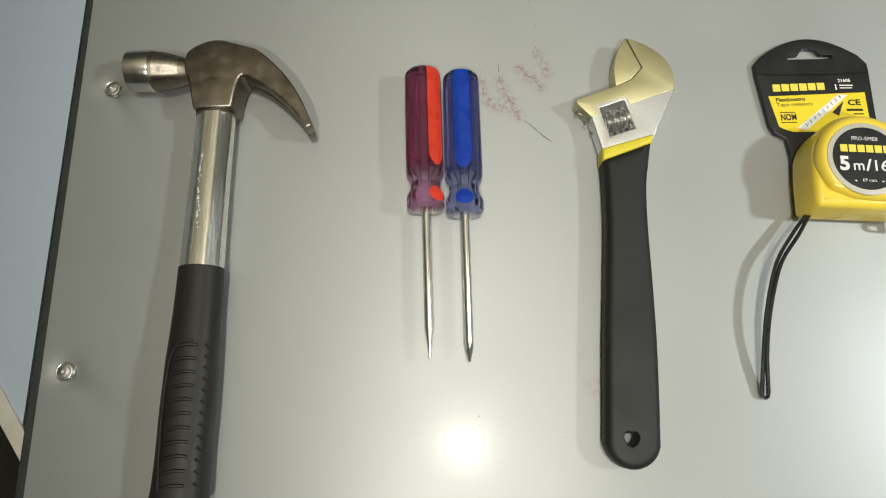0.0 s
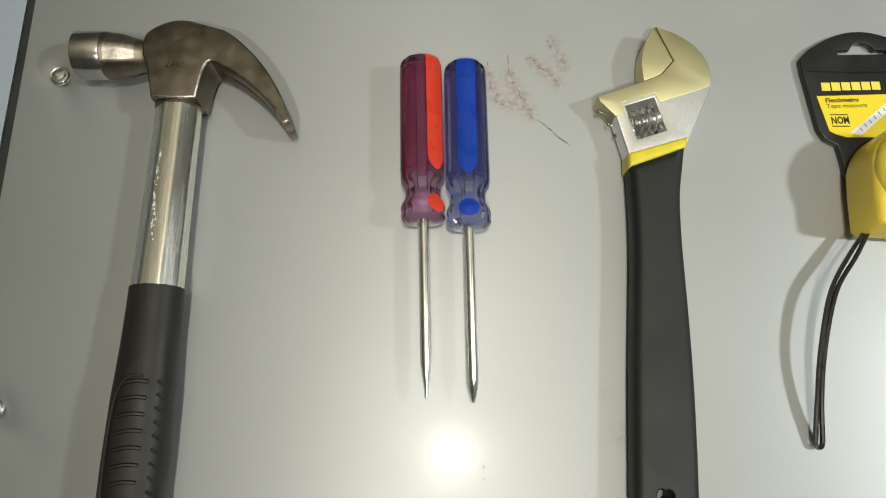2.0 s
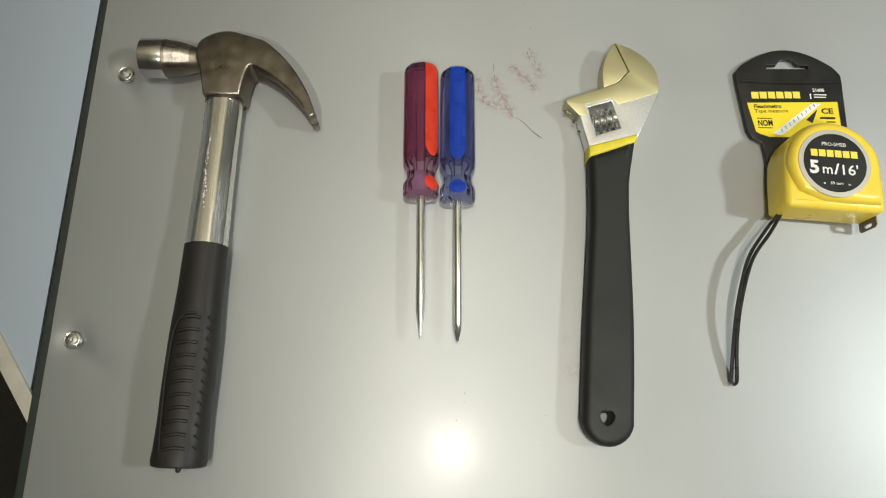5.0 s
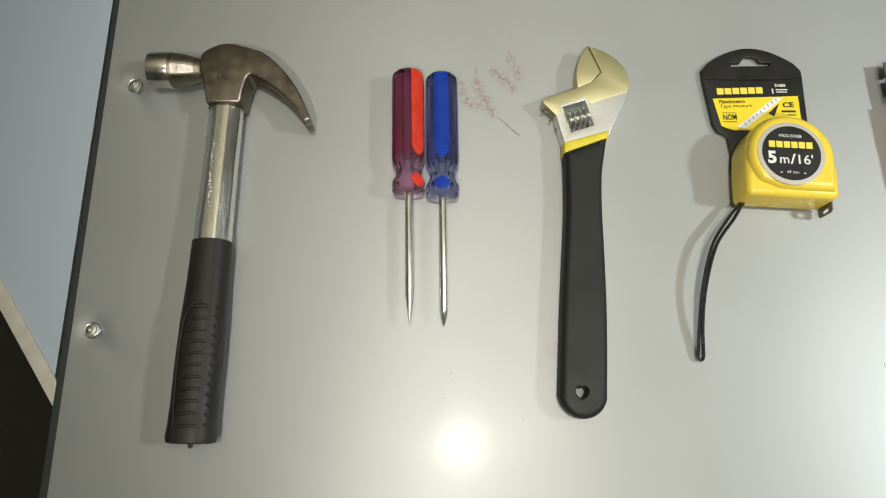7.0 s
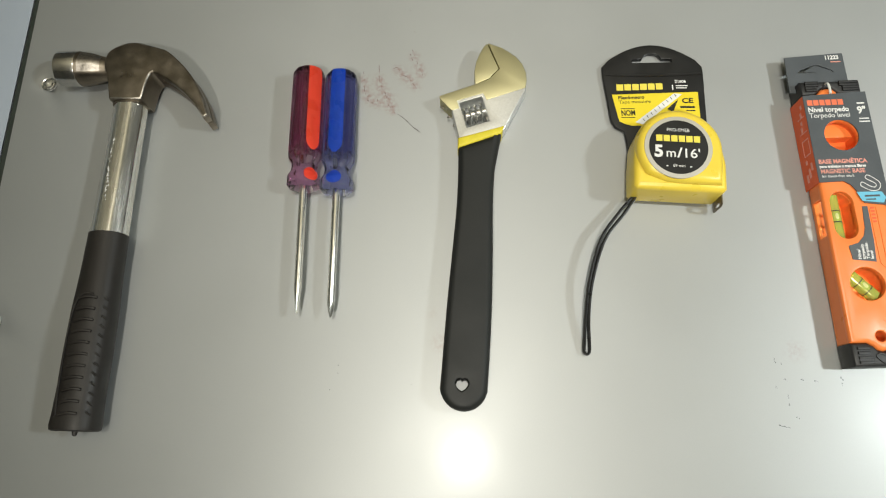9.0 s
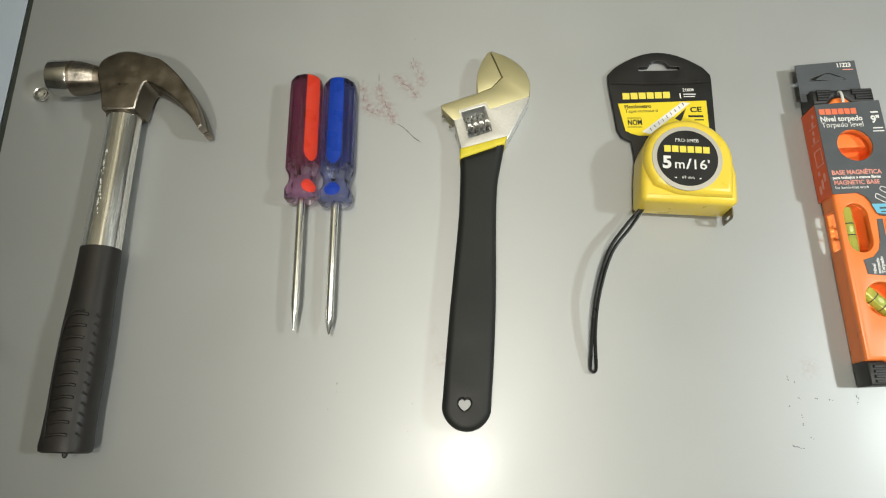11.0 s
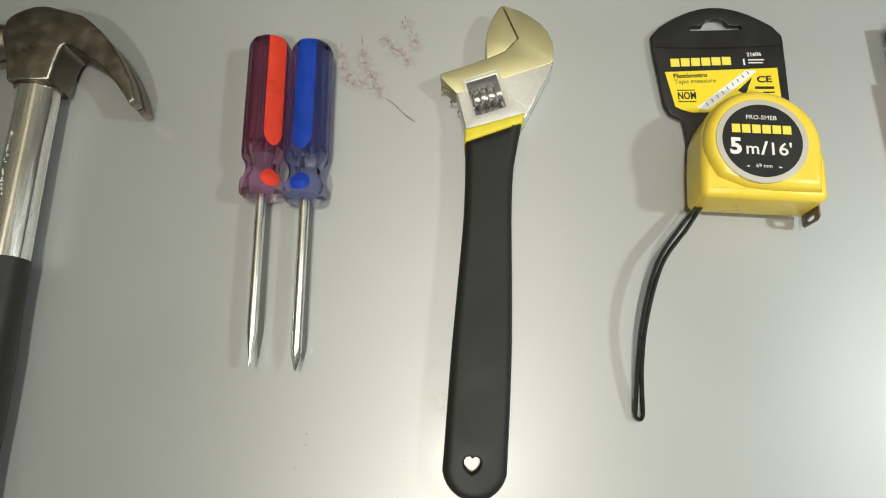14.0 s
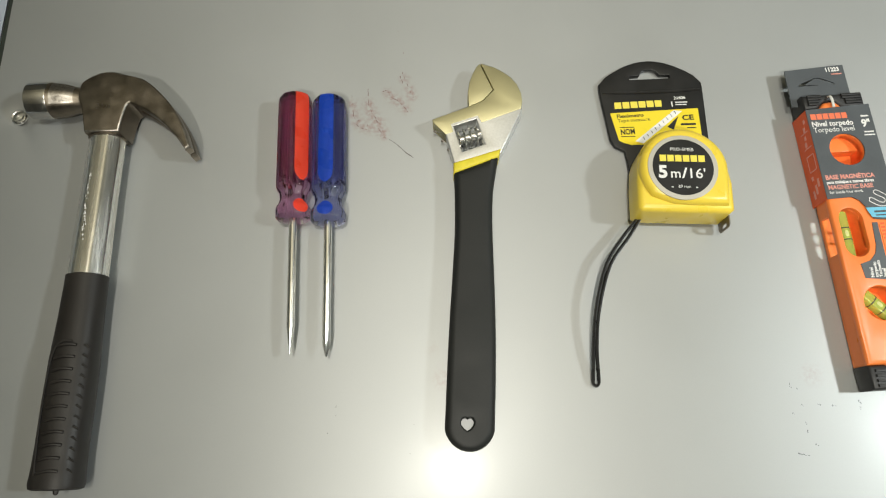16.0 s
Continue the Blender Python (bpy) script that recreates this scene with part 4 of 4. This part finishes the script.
for s in (-1, 1):
    bm = bmesh.new()
    if s < 0:
        loop = mm((-24.4, -107), (23.8, -107), (23.8, -91.3), (9.5, -91.3), (5.5, -93.3), (2.5, -96.3), (-1.5, -97.3), (-5.5, -96.3), (-8.5, -93.3), (-12.5, -91.3), (-24.8, -91.3))
    else:
        loop = mm((-24.3, 96.3), (-14.5, 96.3), (-11.5, 98.3), (-8.5, 101.3), (-3.5, 102.3), (1.5, 101.3), (4.5, 98.3), (7.5, 96.3), (24.3, 96.3), (24.3, 108), (-24.3, 108))
    prism(bm, loop, 0.0004, TOP - 0.0006, 0.0024, steps=3)
    cap = part("end_cap", bm, M_ENDCAP, level, "black ribbed rubber end cap")
    if s < 0:
        low_cap = cap
    for k in range(4):
        y = s * ((0.0948 if s < 0 else 0.1000) + (0.0032 if s < 0 else 0.0021) * k)
        for x0, x1 in ((-0.0210, -0.0100 - (0.0 if k > 1 else 0.0022)), (0.0065 + (0.0 if k > 1 else 0.0022), 0.0220)):
            bm = bmesh.new()
            box(bm, x0, x1, y - 0.0010, y + 0.0010, TOP - 0.0012, TOP + 0.0009, 0.0006)
            part("rib", bm, M_ENDCAP, cap)

bm = bmesh.new()
heart = bezier([(x / 1000, y / 1000, TOP - 0.0004) for x, y in ((-2.0, -99.5), (-4.7, -98.6), (-7.5, -99.6), (-7.2, -101.6), (-2.0, -105.4), (3.4, -101.6), (3.6, -99.6), (0.8, -98.6), (-2.0, -99.5))], 4)
sweep(bm, heart, 0.0006, 0.0008, 6)
part("moulded_heart", bm, M_ENDCAP, low_cap)
bm = bmesh.new()
prism(bm, [p for p in oval(-0.0006, 0.0620, 0.0126, 48) if p[1] > 0.0622], 0.0028, 0.0125, 0.0006)
part("inner_ledge", bm, M_ORANGE, level)

sleeve = thing("card_sleeve", (0.4118, 0.1785, 0.0), 3.8, "grey and orange card sleeve wrapped round the torpedo level", "packaging")
sleeve.scale = (0.945, 1.022, 1)
S = TOP + 0.0007
cut = [(-25.3, 25.0), (-6.5, 25.5), (-1.5, 22.5), (2.0, 17.5), (4.2, 12.5), (6.0, 8.4), (25.4, 6.0), (25.4, 97.0), (-25.3, 95.0)]
bm = bmesh.new()
prism(bm, mm(*cut), S, S + 0.0006, 0.0, [oval(-0.0006, 0.0620, 0.0124, 36)])
front = part("front_panel", bm, M_GREY_CARD, sleeve, "slate grey printed card front with a round cutout", smooth=False)
bm = bmesh.new()
box(bm, -0.0252, -0.0246, 0.025, 0.095, 0.0006, S - 0.0001)
flank = part("side_flap", bm, M_ORANGE_CARD, sleeve, "orange printed side of the card", smooth=False)
bm = bmesh.new()
box(bm, 0.0246, 0.0252, 0.006, 0.097, 0.0006, S - 0.0001)
part("side_flap", bm, M_ORANGE_CARD, sleeve, smooth=False)
bm = bmesh.new()
TAB = (-4.5, -9.5)


def on_tab(*pairs):
    return mm(*[(x * 1.05 + TAB[0], y + TAB[1]) for x, y in pairs])


tab = on_tab((-23.5, 112), (23.5, 112), (23.5, 145.5), (-23.0, 143.0))
tri = on_tab((-15, 129), (14, 129), (12.5, 131), (3, 135.5), (-1, 135.5), (-13.5, 131))
prism(bm, tab, 0.0106, 0.0116, 0.0, [tri])
tab_ob = part("hang_tab", bm, M_GREY_CARD, sleeve, "grey hang tab with a slot", smooth=False)
bm = bmesh.new()
prism(bm, on_tab((-9, 130.8), (5, 129.2), (13.8, 129.2), (12.3, 131), (3, 135.2), (-1, 135.2)), 0.0100, 0.0105)
part("slot_flap", bm, M_GREY_CARD, tab_ob, "bent flap left in the slot", smooth=False)
lettering("11223", 0.0048, 0.0045, 0.1307, 0.01165, M_PRINT_WHITE, tab_ob, turn=1, bold=0.0002)
bar("fine_print", 0.0090, 0.0175, 0.1280, 0.1288, 0.01165, M_PINK_PRINT, tab_ob)
P = S + 0.00065
for k in range(6):
    bar("brand_block", -0.0228 + 0.0049 * k, -0.0228 + 0.0049 * k + 0.0042, 0.0866, 0.0912, P, M_ORANGE_PRINT, front)
lettering("Nivel torpedo", 0.0057, -0.0232, 0.0812, P, M_PRINT_WHITE, front, bold=0.00015)
lettering("Torpedo level", 0.0057, -0.0230, 0.0764, P, M_PRINT_WHITE, front)
lettering('9"', 0.0080, 0.0158, 0.0790, P, M_PRINT_WHITE, front, bold=0.0003)
bar("fine_print", 0.0165, 0.0225, 0.0868, 0.0880, P, M_PRINT_WHITE, front)
bar("fine_print", 0.0160, 0.0235, 0.0742, 0.0752, P, M_PRINT_WHITE, front)
bar("fine_print", 0.0155, 0.0240, 0.0718, 0.0727, P, M_PRINT_WHITE, front)
lettering("BASE MAGNÉTICA", 0.0046, -0.0230, 0.0395, P, M_PINK_PRINT, front, bold=0.00015)
lettering("para trabajos a manos libres", 0.0030, -0.0230, 0.0362, P, M_PRINT_WHITE, front, bold=0.00012, wide=1.06)
lettering("MAGNETIC BASE", 0.0046, -0.0228, 0.0318, P, M_PINK_PRINT, front, bold=0.0001)
lettering("for hands-free work", 0.0031, -0.0225, 0.0286, P, M_PRINT_WHITE, front)
bm = bmesh.new()
prism(bm, mm((4.5, 9.8), (20.5, 8.0), (23.0, 12.0), (20.5, 16.5), (1.5, 16.8)), P, P + 0.0001)
blue = part("blue_flash", bm, M_CYAN, front, "light blue printed flash", smooth=False)
bar("fine_print", 0.0070, 0.0185, 0.0128, 0.0142, P + 0.00012, M_GREY_CARD, blue)
bar("fine_print", 0.0075, 0.0150, 0.0104, 0.0113, P + 0.00012, M_GREY_CARD, blue)
mag = bezier([(x / 1000, y / 1000, P + 0.0001) for x, y in ((5.5, 21.5), (11, 18.2), (15, 17.3), (19, 18.2), (20.8, 21.5), (19.5, 25), (12.5, 29.5), (10.6, 27.0),
                                                            (16.8, 23.2), (17.4, 21.2), (16, 20.0), (13, 20.8), (7.2, 24.2), (5.5, 21.5))], 5)
bm = bmesh.new()
sweep(bm, mag, 0.00028, 0.0001, 4)
part("printed_magnet", bm, M_PRINT_WHITE, front)
for k, (y, z, w) in enumerate(((88, 15, 3.0), (82, 13, 4.5), (76, 12, 3.0), (71, 11, 4.0), (40, 15, 6), (36, 11, 7), (33, 7, 6), (45, 9, 3))):
    bm = bmesh.new()
    box(bm, -0.02535, -0.0252, (y - w / 2) / 1000, (y + w / 2) / 1000, (z - 1.2) / 1000, (z + 1.2) / 1000)
    part("side_print", bm, M_PINK_PRINT, flank, smooth=False)
for a, b in (((50, 8), (62, 8)), ((50, 17), (62, 17))):
    bm = bmesh.new()
    box(bm, -0.02535, -0.0252, a[0] / 1000, b[0] / 1000, (a[1] - 0.3) / 1000, (a[1] + 0.3) / 1000)
    part("side_print", bm, M_PINK_PRINT, flank, smooth=False)
for y in (50, 62, 68, 80):
    bm = bmesh.new()
    box(bm, -0.02535, -0.0252, (y - 0.35) / 1000, (y + 0.35) / 1000, 0.0077, 0.0173)
    part("side_print", bm, M_PINK_PRINT, flank, smooth=False)
tie = thing("cable_tie", (0.4020, 0.2870, 0.0), 0, "thin white nylon tie through the hang tab", "cable tie")
bm = bmesh.new()
sweep(bm, bezier([(-0.0010, -0.0012, 0.0150), (-0.0008, -0.0009, 0.0190), (-0.0005, -0.0022, 0.0214), (0.0, -0.0060, 0.0222), (0.0006, -0.011, 0.0216)], 6), 0.0011, 0.0006, 6)
part("band", bm, M_NYLON, tie)
